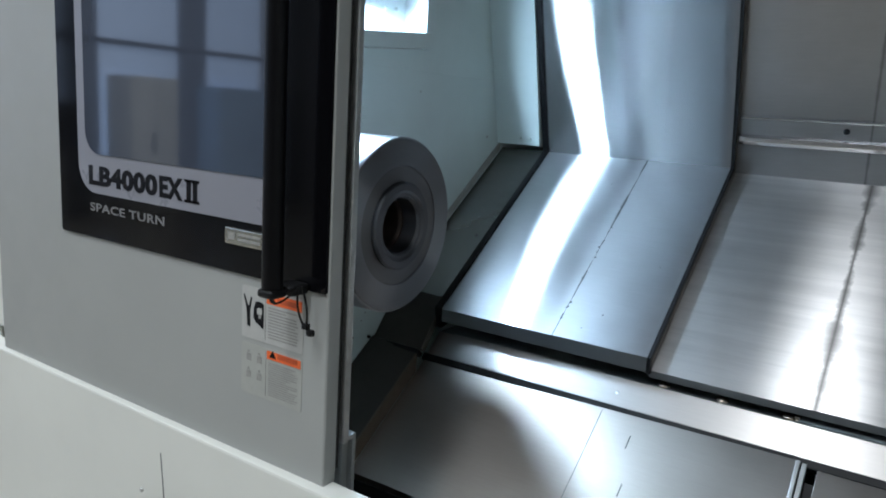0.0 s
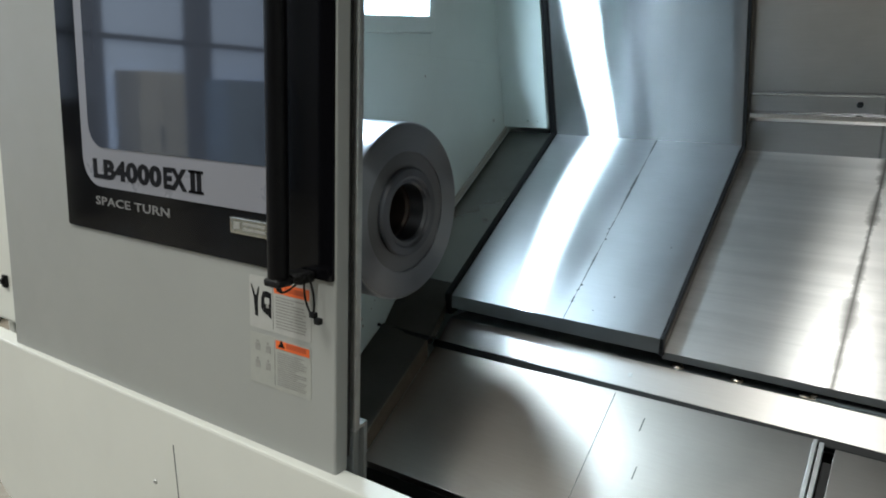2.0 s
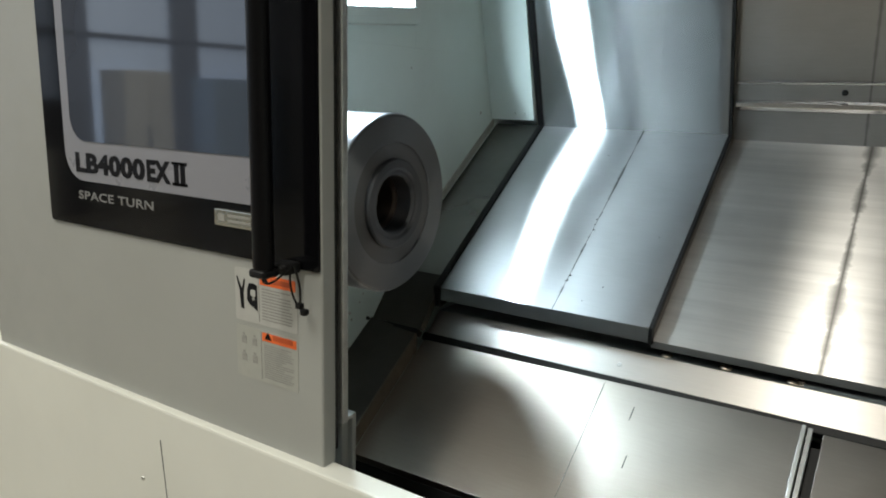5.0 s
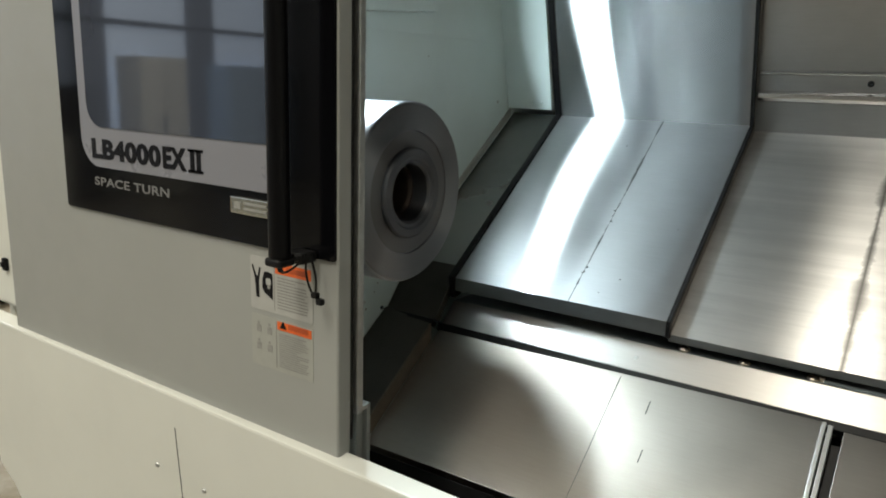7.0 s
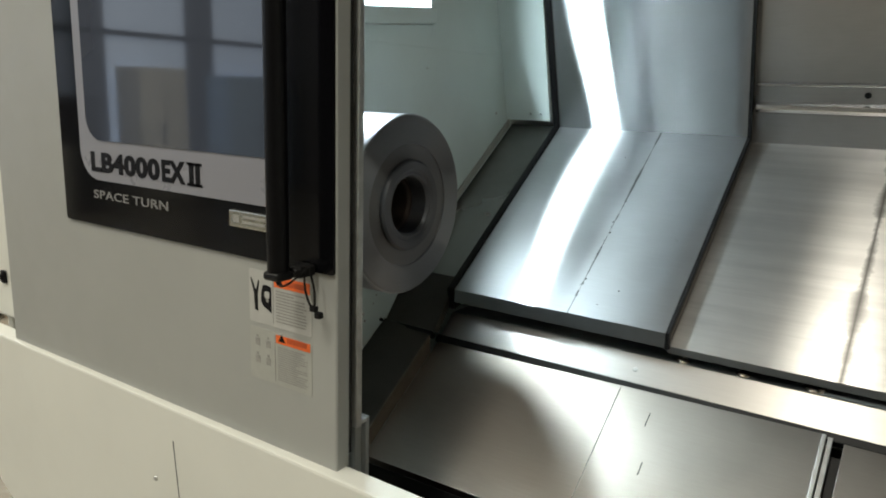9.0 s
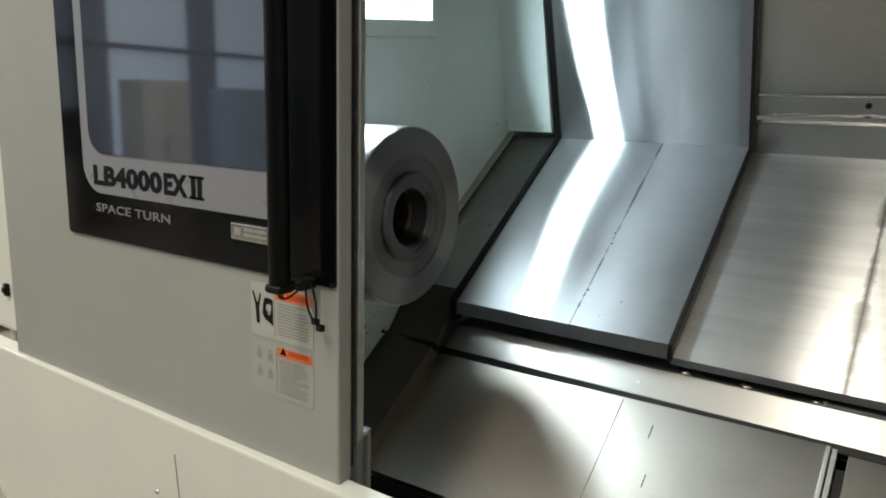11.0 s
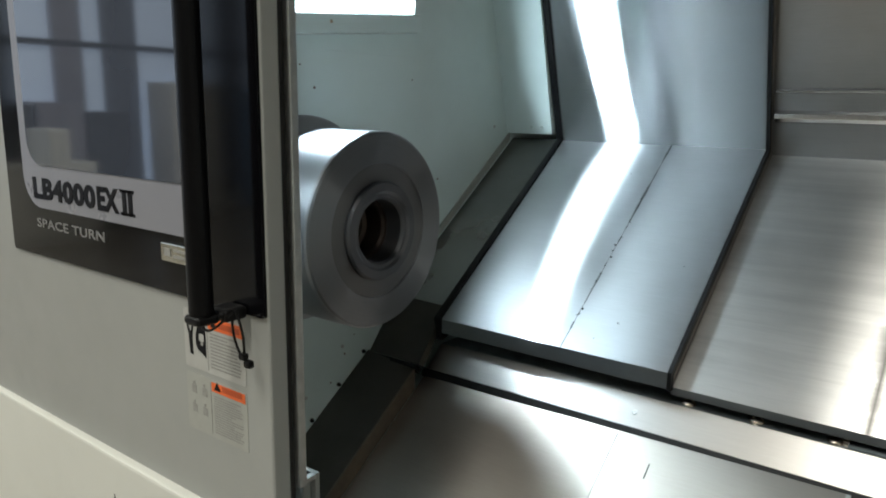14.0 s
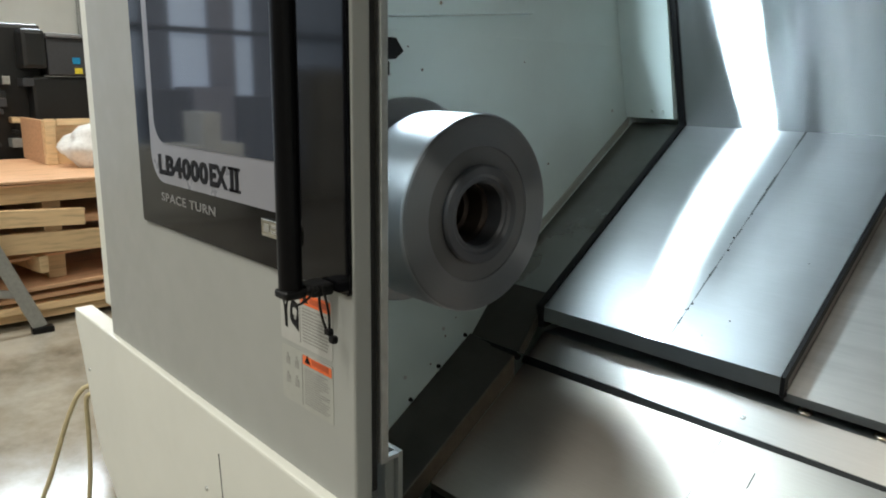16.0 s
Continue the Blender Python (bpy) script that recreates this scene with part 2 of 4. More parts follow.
LADDER = plain("scuffed_aluminium", (0.42, 0.43, 0.42), 0.45, 0.6)
LILAC = paint("lilac_grey_enamel", (0.30, 0.30, 0.37), 0.5)
PILLAR = paint("blue_grey_pillar_paint", (0.12, 0.135, 0.18), 0.5)
DUSK = paint("darkened_wall_paint", (0.28, 0.28, 0.27), 0.7, 0.15)
SKY = glow("daylight_beyond", (0.66, 0.77, 0.97), 0.62)
DAY = glow("added_pane_glow", (0.86, 0.92, 1.0), 14.0)
LED = glow("led_strip_glow", (0.85, 0.95, 1.0), 6.0)


# ---------------------------------------------------------------- mesh helpers
def part(name, bm, mat, parent=None, label=""):
    """One mesh object out of a bmesh, under a thing or a part."""
    bmesh.ops.recalc_face_normals(bm, faces=bm.faces)
    me = bpy.data.meshes.new(name)
    bm.to_mesh(me)
    bm.free()
    me.materials.append(mat)
    ob = new(name, me)
    if parent:
        ob.parent = parent
    if label:
        ob["label"] = label
    return ob


def thing(name, label, category, group="", kind=""):
    return tagged(new(name), label, category, group, kind)


def box(x0, x1, y0, y1, z0, z1, r=0.0, seg=2, bm=None):
    """A box with rounded edges."""
    own = bmesh.new()
    vs = [own.verts.new((x, y, z)) for x in (x0, x1) for y in (y0, y1) for z in (z0, z1)]
    for f in ((0, 1, 3, 2), (4, 6, 7, 5), (0, 4, 5, 1), (2, 3, 7, 6), (0, 2, 6, 4), (1, 5, 7, 3)):
        own.faces.new([vs[i] for i in f])
    if r:
        bmesh.ops.bevel(own, geom=list(own.edges), offset=r, segments=seg, profile=0.6, affect="EDGES")
    if bm is None:
        return own
    tmp = bpy.data.meshes.new("tmp")
    own.to_mesh(tmp)
    own.free()
    bm.from_mesh(tmp)
    bpy.data.meshes.remove(tmp)
    return bm


def prism(profile, x0, x1, r=0.0):
    """A profile of (y, z) pairs drawn out along x, edges rounded by r."""
    bm = bmesh.new()
    a = [bm.verts.new((x0, y, z)) for y, z in profile]
    b = [bm.verts.new((x1, y, z)) for y, z in profile]
    n = len(profile)
    bm.faces.new(a[::-1])
    bm.faces.new(b)
    for i in range(n):
        j = (i + 1) % n
        bm.faces.new((a[i], a[j], b[j], b[i]))
    if r:
        bmesh.ops.recalc_face_normals(bm, faces=bm.faces)
        bmesh.ops.bevel(bm, geom=list(bm.edges), offset=r, segments=2, profile=0.6, affect="EDGES")
    return bm


def shift(line, d):
    """The open (y, z) polyline moved sideways by d (to the outside: up and forward), with mitred corners."""
    out = []
    for i, p in enumerate(line):
        ns = []
        for a, b in ((i - 1, i), (i, i + 1)):
            if a >= 0 and b < len(line):
                t = Vector((line[b][0] - line[a][0], line[b][1] - line[a][1])).normalized()
                ns.append(Vector((-t.y, t.x)))
        n = sum(ns, Vector((0, 0)))
        n = n / n.length
        k = d / max(0.3, n.dot(ns[0]))
        out.append((p[0] + n.x * k, p[1] + n.y * k))
    return out


def sheet(line, x0, x1, thick, lift=0.0, r=0.0):
    """A bent sheet along x over the polyline, its face lifted by lift."""
    return prism(shift(line, lift) + shift(line, lift - thick)[::-1], x0, x1, r)


def spin(profile, centre, steps=96):
    """A body turned round an axis along x through centre; profile of (x, radius)."""
    bm = bmesh.new()
    rings = []
    for x, rad in profile:
        if rad < 1e-6:
            rings.append([bm.verts.new((x, 0, 0))])
        else:
            rings.append([bm.verts.new((x, rad * math.cos(a), rad * math.sin(a))) for a in [2 * math.pi * i / steps for i in range(steps)]])
    for p, q in zip(rings, rings[1:]):
        for i in range(steps):
            j = (i + 1) % steps
            vs = [p[i % len(p)], p[j % len(p)], q[j % len(q)], q[i % len(q)]]
            vs = list(dict.fromkeys(vs))
            if len(vs) > 2:
                bm.faces.new(vs)
    for f in bm.faces:
        f.smooth = True
    return bm


def sharp(ob, angle=30):
    """Smooth faces with crisp edges past an angle."""
    me = ob.data
    for p in me.polygons:
        p.use_smooth = True
    b = bmesh.new()
    b.from_mesh(me)
    for e in b.edges:
        if len(e.link_faces) == 2 and e.calc_face_angle(0) > radians(angle):
            e.smooth = False
    b.to_mesh(me)
    b.free()
    return ob


def dome(x, y, z, normal, rad, high, mat, name, parent):
    """A button-head screw on a surface."""
    bm = bmesh.new()
    rows = [(1.0, 0.0), (0.95, 0.45), (0.7, 0.85), (0.42, 1.0), (0.36, 0.55), (0.0, 0.5)]
    rings = []
    n = 14
    for k, h in rows:
        rings.append([bm.verts.new((rad * k * math.cos(6.2832 * i / n), rad * k * math.sin(6.2832 * i / n), high * h)) for i in range(n)] if k else [bm.verts.new((0, 0, high * h))])
    for p, q in zip(rings, rings[1:]):
        for i in range(n):
            vs = list(dict.fromkeys([p[i], p[(i + 1) % n], q[(i + 1) % len(q)], q[i % len(q)]]))
            bm.faces.new(vs)
    m = Vector(normal).to_track_quat("Z", "Y").to_matrix().to_4x4()
    bmesh.ops.transform(bm, matrix=Matrix.Translation((x, y, z)) @ m, verts=bm.verts)
    ob = part(name, bm, mat, parent)
    for p in ob.data.polygons:
        p.use_smooth = True
    return ob


def tube(name, points, rad, mat, parent=None, cyclic=False):
    """A round cord through the points, as a mesh."""
    cu = bpy.data.curves.new(name, "CURVE")
    cu.dimensions, cu.bevel_depth, cu.bevel_resolution, cu.resolution_u = "3D", rad, 3, 8
    sp = cu.splines.new("NURBS")
    sp.points.add(len(points) - 1)
    for p, c in zip(sp.points, points):
        p.co = (*c, 1)
    sp.order_u, sp.use_endpoint_u, sp.use_cyclic_u = 3, True, cyclic
    cu.use_fill_caps = True
    tmp = new(name, cu)
    me = bpy.data.meshes.new_from_object(tmp.evaluated_get(bpy.context.evaluated_depsgraph_get()))
    bpy.data.objects.remove(tmp)
    me.materials.clear()
    me.materials.append(mat)
    for p in me.polygons:
        p.use_smooth = True
    ob = new(name, me)
    if parent:
        ob.parent = parent
    return ob


def lettering(name, text, x0, x1, z0, z1, y, mat, parent, bold=0.012, slant=0.0):
    """Raised lettering on a face that looks towards -y, fitted into the rectangle."""
    cu = bpy.data.curves.new(name, "FONT")
    cu.body, cu.extrude, cu.offset, cu.shear, cu.resolution_u = text, 0.01, bold, slant, 3
    cu.space_character = 1.05
    tmp = new(name, cu)
    me = bpy.data.meshes.new_from_object(tmp.evaluated_get(bpy.context.evaluated_depsgraph_get()))
    bpy.data.objects.remove(tmp)
    co = np.array([v.co for v in me.vertices])
    lo, hi = co.min(0), co.max(0)
    for v in me.vertices:
        v.co = (x0 + (v.co.x - lo[0]) / (hi[0] - lo[0]) * (x1 - x0), y - 0.0008 * (v.co.z - lo[2]) / (hi[2] - lo[2]), z0 + (v.co.y - lo[1]) / (hi[1] - lo[1]) * (z1 - z0))
    me.materials.clear()
    me.materials.append(mat)
    ob = new(name, me)
    ob.parent = parent
    return ob


def rounded(x0, x1, z0, z1, radii, y0, y1, seg=8):
    """A plate in the xz plane with corner radii (bottom left, bottom right, top right, top left)."""
    pts = []
    for (cx, cz, a0), r in zip(((x0, z0, 180), (x1, z0, 270), (x1, z1, 0), (x0, z1, 90)), radii):
        sx, sz = (1 if cx == x0 else -1), (1 if cz == z0 else -1)
        if r <= 0:
            pts.append((cx, cz))
            continue
        for i in range(seg + 1):
            a = radians(a0 + 90 * i / seg)
            pts.append((cx + sx * r + r * math.cos(a), cz + sz * r + r * math.sin(a)))
    bm = bmesh.new()
    f = [bm.verts.new((x, y0, z)) for x, z in pts]
    b = [bm.verts.new((x, y1, z)) for x, z in pts]
    bm.faces.new(f)
    bm.faces.new(b[::-1])
    n = len(pts)
    for i in range(n):
        bm.faces.new((f[i], b[i], b[(i + 1) % n], f[(i + 1) % n]))
    return bm


# ---------------------------------------------------------------- the hall
def wall(name, *b):
    return tagged(part(name, box(*b), WHITE), "plain white painted wall of the machine hall", "wall", "", "structure")


tagged(part("floor", box(-7, 6, -5, 7, -0.2, 0), CONCRETE), "stained polished concrete workshop floor", "floor", "", "structure")
wall("wall_west", -7.2, -7, -5, 7, 0, 4.2)
wall("wall_east", 6, 6.2, -5, 7, 0, 4.2)
# unseen wall, darkened so that the door's black surround mirrors less
tagged(part("wall_south", box(-7, 6, -5.2, -5, 0, 4.2), DUSK), "closing wall of the machine hall out of view, darkened for reflections", "wall", "", "structure")
wall("wall_north", -7, 6, 7, 7.2, 0, 4.2)
tagged(part("ceiling", box(-7.2, 6.2, -5.2, 7.2, 4.2, 4.4), WHITE), "white painted hall ceiling", "ceiling", "", "structure")
# daylight windows in the west wall, seen only as reflections in the door's pane
win = tagged(new("window_1"), "tall daylight window with dark mullions", "window", "", "structure")
for wy0, wy1 in ((-4.95, -4.04), (-3.66, -2.62), (-2.24, -2.02), (-1.72, -1.30), (-1.0, 0.5)):
    part("pane", box(-6.995, -6.985, wy0, wy1, 0.3, 3.6), SKY, win)
for wy, ww, mat in ((-3.85, 0.19, PILLAR), (-2.43, 0.19, PILLAR), (-1.87, 0.15, LILAC), (-1.15, 0.15, PILLAR)):
    part("mullion", box(-6.995, -6.93, wy - ww, wy + ww, 0.2, 3.7, 0.01), mat, win)
part("transom", box(-6.98, -6.92, -4.95, 0.5, 1.80, 1.86, 0.01), CHAR, win)


# glowing pane out of view, added to put a bright reflection on the floor
high = tagged(new("window_2"), "added high window out of view, bright for its reflection on the floor", "window", "", "structure")
part("pane", box(-6.995, -6.985, 2.0, 3.1, 2.45, 3.5), DAY, high)
for wy in (1.96, 2.55, 3.14):
    part("mullion", box(-6.995, -6.93, wy - 0.04, wy + 0.04, 2.4, 3.55, 0.01), CHAR_L, high)


def cabinet(label, x, y0, y1, z1, mat):
    cab = thing("storage_cabinet", label, "cabinet", "cabinets by the window")
    part("body", box(x - 0.45, x, y0, y1, 0.0, z1, 0.01), mat, cab)
    for a, k in ((y0 + 0.02, y0 + (y1 - y0) / 2 - 0.005), (y0 + (y1 - y0) / 2 + 0.005, y1 - 0.02)):
        part("door", box(x + 0.0005, x + 0.018, a, k, 0.08, z1 - 0.03, 0.004), mat, cab)
    part("handle", box(x + 0.0185, x + 0.04, (y0 + y1) / 2 + 0.03, (y0 + y1) / 2 + 0.05, z1 * 0.45, z1 * 0.6, 0.004), CHAR, cab)


SLATE_BLUE = paint("blue_grey_enamel", (0.30, 0.44, 0.62), 0.5)
cabinet("tall white enamelled storage cabinet by the window", -6.4, -3.24, -2.66, 1.47, WHITE)
cabinet("blue-grey storage cabinet by the window", -6.45, -4.9, -3.86, 1.42, SLATE_BLUE)
cabinet("low slate storage cabinet by the window", -6.4, -2.20, -1.75, 1.16, CHAR_L)
cabinet("lilac-grey storage cabinet by the window", -6.4, -1.72, -1.28, 1.25, LILAC)
cabinet("low slate storage cabinet by the window", -6.4, -1.25, -0.85, 1.22, CHAR_L)
cabinet("low white storage cabinet by the window", -5.9, -1.55, -0.50, 0.72, WHITE)
cabinet("small white box cabinet by the window", -5.85, -1.30, -1.12, 1.02, WHITE)

# ---------------------------------------------------------------- the lathe's enclosure
D = 1.415                      # front face of the sliding door
lathe = thing("cnc_lathe", "large grey and cream enclosed turning machine with open front door", "lathe")
def plate_xz(outline, y0, y1, r):
    """A flat plate in the xz plane with an outline of (x, z), front edges rounded."""
    bm = bmesh.new()
    f = [bm.verts.new((x, y0, z)) for x, z in outline]
    k = [bm.verts.new((x, y1, z)) for x, z in outline]
    bm.faces.new(f)
    bm.faces.new(k[::-1])
    n = len(outline)
    for i in range(n):
        bm.faces.new((f[i], k[i], k[(i + 1) % n], f[(i + 1) % n]))
    bmesh.ops.recalc_face_normals(bm, faces=bm.faces)
    bmesh.ops.bevel(bm, geom=list(bm.edges), offset=r, segments=2, profile=0.6, affect="EDGES")
    return bm


base = part("base_cover", plate_xz([(-0.872, 0.815), (-0.873, 0.785), (-0.848, 0.732), (-0.821, 0.655), (-0.793, 0.577), (-0.756, 0.505), (-0.705, 0.478), (-0.66, 0.43), (-0.60, 0.10), (2.2, 0.10), (2.2, 0.815)], 1.385, 1.4205, 0.004), CREAM, lathe, "cream enamelled lower cover panel")
part("cover_flange", box(-0.88, 0.135, 1.4207, 1.445, 0.785, 0.8125, 0.003), CREAM, base)
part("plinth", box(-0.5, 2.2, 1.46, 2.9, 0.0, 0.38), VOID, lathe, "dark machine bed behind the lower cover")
joint = part("panel_joint", box(-0.1515, -0.1505, 1.3843, 1.3855, 0.12, 0.775), ROOF, base)
for v in joint.data.vertices:
    v.co.x += 0.10 * (0.775 - v.co.z)
for sx, sz in ((-0.200, 0.699), (-0.086, 0.698), (-0.793, 0.70)):
    dome(sx, 1.385, sz, (0, -1, 0), 0.0042, 0.003, ALU, "screw", base)
for o in (base, *base.children):
    for v in o.data.vertices:
        if v.co.y < 1.42:
            v.co.y -= 0.026 * min(0.0, v.co.x)
part("front_cover", box(-0.872, -0.3, 1.470, 1.50, 0.8125, 1.95, 0.006), CREAM, lathe, "cream fixed cover behind the sliding door")
part("side_cover", box(-0.872, -0.845, 1.5005, 2.95, 0.48, 1.95, 0.004), CREAM, lathe)
part("back_cover", box(-0.845, 2.2, 2.92, 2.95, 0.02, 1.95), CREAM, lathe)
part("right_cover", box(2.2, 2.23, 1.392, 2.95, 0.02, 1.95), CREAM, lathe)
# roof added out of view, kept dark so the steel below mirrors less
part("roof_cover", box(-0.872, 2.23, 1.47, 2.95, 1.951, 1.98), ROOF, lathe, "added roof out of view, dark to keep reflections in the steel low")

WX = -0.17                     # headstock wall
hw = part("headstock_wall", box(-0.20, WX, 1.50, 2.75, 0.40, 1.37), PALE, lathe, "pale green-grey enamelled headstock wall")
sill = part("headstock_wall", box(-0.20, WX, 1.5802, 2.0338, 1.3702, 1.413), PALE, lathe)
for v in sill.data.vertices:
    v.co.z += 0.083 * (v.co.y - 2.02) if v.co.z > 1.4 else 0.0
part("headstock_wall", box(-0.20, WX, 1.50, 1.58, 1.3702, 1.95), PALE, lathe)
part("headstock_wall", box(-0.20, WX, 2.034, 2.75, 1.3702, 1.95), PALE, lathe)
part("headstock_wall", box(-0.20, WX, 1.5802, 2.0338, 1.70, 1.95), PALE, lathe)
part("corner_cove", prism([(2.268, 1.55), (2.352, 1.226), (2.40, 1.226), (2.29, 1.95), (2.148, 1.95)], WX + 0.0005, -0.0560, 0.0), PALE, lathe, "pale enamelled leaning corner strip")
# trough and its wall are black to show the unlit depth
part("trough", box(-0.17, 2.2, 1.52, 2.6, 0.40, 0.43), VOID, lathe, "chip trough coloured black for its unlit depth")
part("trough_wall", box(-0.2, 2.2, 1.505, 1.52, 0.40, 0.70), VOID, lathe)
for wy, wz in ((1.755, 0.743), (1.82, 0.789), (1.885, 0.834)):
    dome(WX, wy - 0.002, wz + 0.003, (1, 0, 0), 0.0038, 0.006, RUBBER, "bolt", hw)
for wy, wz in ((1.707, 1.302), (1.742, 0.79), (1.83, 0.86), (2.30, 1.24)):
    dome(WX, wy, wz, (1, 0, 0), 0.0035, 0.002, ALU, "screw", hw)
# small stains and paint chips on the headstock wall
rng = random.Random(7)
for wy, wz in ((1.72, 1.262), (1.745, 1.345), (1.775, 1.31), (2.02, 1.33), (2.10, 1.14), (1.80, 0.80), (1.86, 0.875), (1.835, 0.845), (1.87, 0.89), (1.90, 0.895)):
    dome(WX, wy, wz, (1, 0, 0), rng.uniform(0.0015, 0.0032), 0.0006, TRACK, "paint_chip", hw)
for cx in (-0.105, -0.079):
    dome(cx, 2.3475, 1.243 + rng.uniform(-0.003, 0.006), (0, -0.968, -0.25), 0.0035, 0.005, PALE, "bolt", hw)
part("spindle_flange", spin([(WX, 0.0), (WX, 0.167), (WX + 0.006, 0.167), (WX + 0.008, 0.164), (WX + 0.008, 0.10), (WX + 0.008, 0.0)], None), CHUCK, lathe, "grey spindle seal ring").location = (0, 1.745, 1.10)

# work lamp in its recess
lamp = thing("work_lamp", "bright recessed work lamp with white frame in the headstock wall", "lamp")
FX = -0.153                    # face of the lamp's frame, proud of the wall
part("frame_rail", box(WX - 0.01, FX, 1.56, 2.026, 1.414, 1.4455, 0.003), PALE, lamp)
part("frame_rail", box(WX - 0.01, FX, 1.56, 2.026, 1.66, 1.69, 0.003), PALE, lamp)
part("frame_post", box(WX - 0.01, FX - 0.0003, 2.005, 2.026, 1.4457, 1.6598, 0.002), PALE, lamp)
part("frame_post", box(WX - 0.01, FX - 0.0003, 1.56, 1.58, 1.4457, 1.6598, 0.002), PALE, lamp)
WH = paint("white_reflector", (0.72, 0.75, 0.76), 0.35, 0.03)
part("reflector_floor", box(-0.218, WX - 0.011, 1.58, 2.019, 1.436, 1.446), WH, lamp)
part("reflector_back", box(-0.228, -0.218, 1.58, 2.019, 1.436, 1.66), WH, lamp)
part("reflector_top", box(-0.218, -0.201, 1.58, 2.019, 1.655, 1.662), WH, lamp)
part("reflector_end", box(-0.218, WX - 0.011, 2.0192, 2.026, 1.436, 1.66), WH, lamp)
part("reflector_end", box(-0.218, WX - 0.011, 1.572, 1.5798, 1.436, 1.66), WH, lamp)
part("lamp_tube", spin([(0, 0), (0, 0.011), (0.30, 0.011), (0.30, 0)], None, 24), LED, lamp, "glowing white lamp tube").matrix_local = pose(-0.197, 1.60, 1.545, 0, 0, 90)
for by in (1.95, 1.985):
    dome(-0.2178, by, 1.49, (1, 0, 0), 0.005, 0.004, ALU, "bolt", lamp)
dome(FX, 1.798, 1.432, (1, 0, 0), 0.003, 0.002, CHROME, "screw", lamp)

# the whole fitting hangs slightly askew
for o in lamp.children:
    m = o.matrix_basis.copy()
    for v in o.data.vertices:
        w = m @ v.co
        w.z += 0.083 * (w.y - 2.02)
        v.co = m.inverted() @ w

# coolant nozzle block on the headstock wall
noz = thing("coolant_nozzle", "small dark nozzle block on the headstock wall", "nozzle")
part("block", prism([(1.655, 1.324), (1.706, 1.324), (1.722, 1.336), (1.707, 1.356), (1.655, 1.356)], WX, WX + 0.02, 0.003), RUBBER, noz)
part("stem", box(WX, WX + 0.012, 1.655, 1.70, 1.30, 1.3215, 0.003), RUBBER, noz)

# chuck
chuck = thing("lathe_chuck", "large round satin steel lathe chuck on the spindle nose", "chuck")
chuck.location = (0, 1.745, 1.10)
sharp(part("chuck_body", spin([(-0.118, 0.05), (-0.118, 0.142), (-0.112, 0.148), (-0.005, 0.148), (-0.002, 0.146), (-0.002, 0.05)], None, 128), CHUCK, chuck), 25)
sharp(part("chuck_face", spin([(-0.0018, 0.1455), (0.0, 0.1425), (0.0, 0.101), (-0.0018, 0.1005)], None, 128), CHUCK_F, chuck, "front of the chuck, toned darker than the lit body"), 25)
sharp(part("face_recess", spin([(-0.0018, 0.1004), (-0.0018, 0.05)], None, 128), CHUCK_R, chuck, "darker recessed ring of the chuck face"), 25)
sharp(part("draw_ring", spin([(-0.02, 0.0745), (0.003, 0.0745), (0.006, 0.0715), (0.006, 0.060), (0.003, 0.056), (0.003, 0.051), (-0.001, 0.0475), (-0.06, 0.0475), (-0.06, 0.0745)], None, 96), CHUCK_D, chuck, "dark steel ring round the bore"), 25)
sharp(part("bore_sleeve", spin([(-0.03, 0.0473), (-0.03, 0.043), (-0.035, 0.040), (-0.05, 0.040), (-0.053, 0.044), (-0.07, 0.044), (-0.073, 0.037), (-0.10, 0.037), (-0.10, 0.034), (-0.165, 0.034), (-0.165, 0.0)], None, 72), BORE, chuck, "dark stepped bore, brownish inside"), 25)
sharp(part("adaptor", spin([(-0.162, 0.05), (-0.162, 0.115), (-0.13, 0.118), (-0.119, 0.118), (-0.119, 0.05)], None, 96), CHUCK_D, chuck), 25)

# ---------------------------------------------------------------- way covers
# bent profile of the covers in (y, z): leaning upper wall, fold, slope, lip
UP, FOLD, LIP = (2.154, 1.95), (2.375, 1.213), (1.950, 0.908)
COVER = [UP, FOLD, LIP, (1.950, 0.880)]
COVER = COVER[::-1]            # from the lip upwards, so that shift() moves outwards


def way_cover(label, x0, x1, lift, seam, mats, foot=LIP):
    cov = thing("way_cover", label, "way cover", "telescopic way covers")
    run = [(foot[0], foot[1] - 0.026), foot, FOLD, UP]
    hi = shift(run, lift)
    for a, b, up in ((x0, seam, 0.0), (seam, x1, 0.0012)):
        line = shift(run, lift + up)
        th = 0.02 if up == 0 else 0.0212
        part("slope_sheet", prism([line[1], line[2], shift(line, -th)[2], shift(line, -th)[1]], a, b, 0.0), mats[0], cov)
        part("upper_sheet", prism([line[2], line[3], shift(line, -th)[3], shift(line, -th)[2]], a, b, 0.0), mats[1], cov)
    part("lip", prism([(hi[0][0], hi[0][1]), (hi[1][0], hi[1][1] - 0.0003), (hi[1][0] + 0.02, hi[1][1] - 0.012), (hi[0][0] + 0.02, hi[0][1])], x0, x1, 0.0015), mats[2], cov, "dull bent lip at the foot of the slope")
    return cov


LEDGE = plain("blue_grey_ledge", (0.30, 0.34, 0.36), 0.28, 0.5, 40, 0.3, 0.5, 0.05)
LIP_M = brushed("lip_stainless", (0.32, 0.33, 0.34), 0.34, 0.6, (), 0.25)
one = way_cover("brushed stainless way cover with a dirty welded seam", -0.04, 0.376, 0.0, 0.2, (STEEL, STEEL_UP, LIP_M))
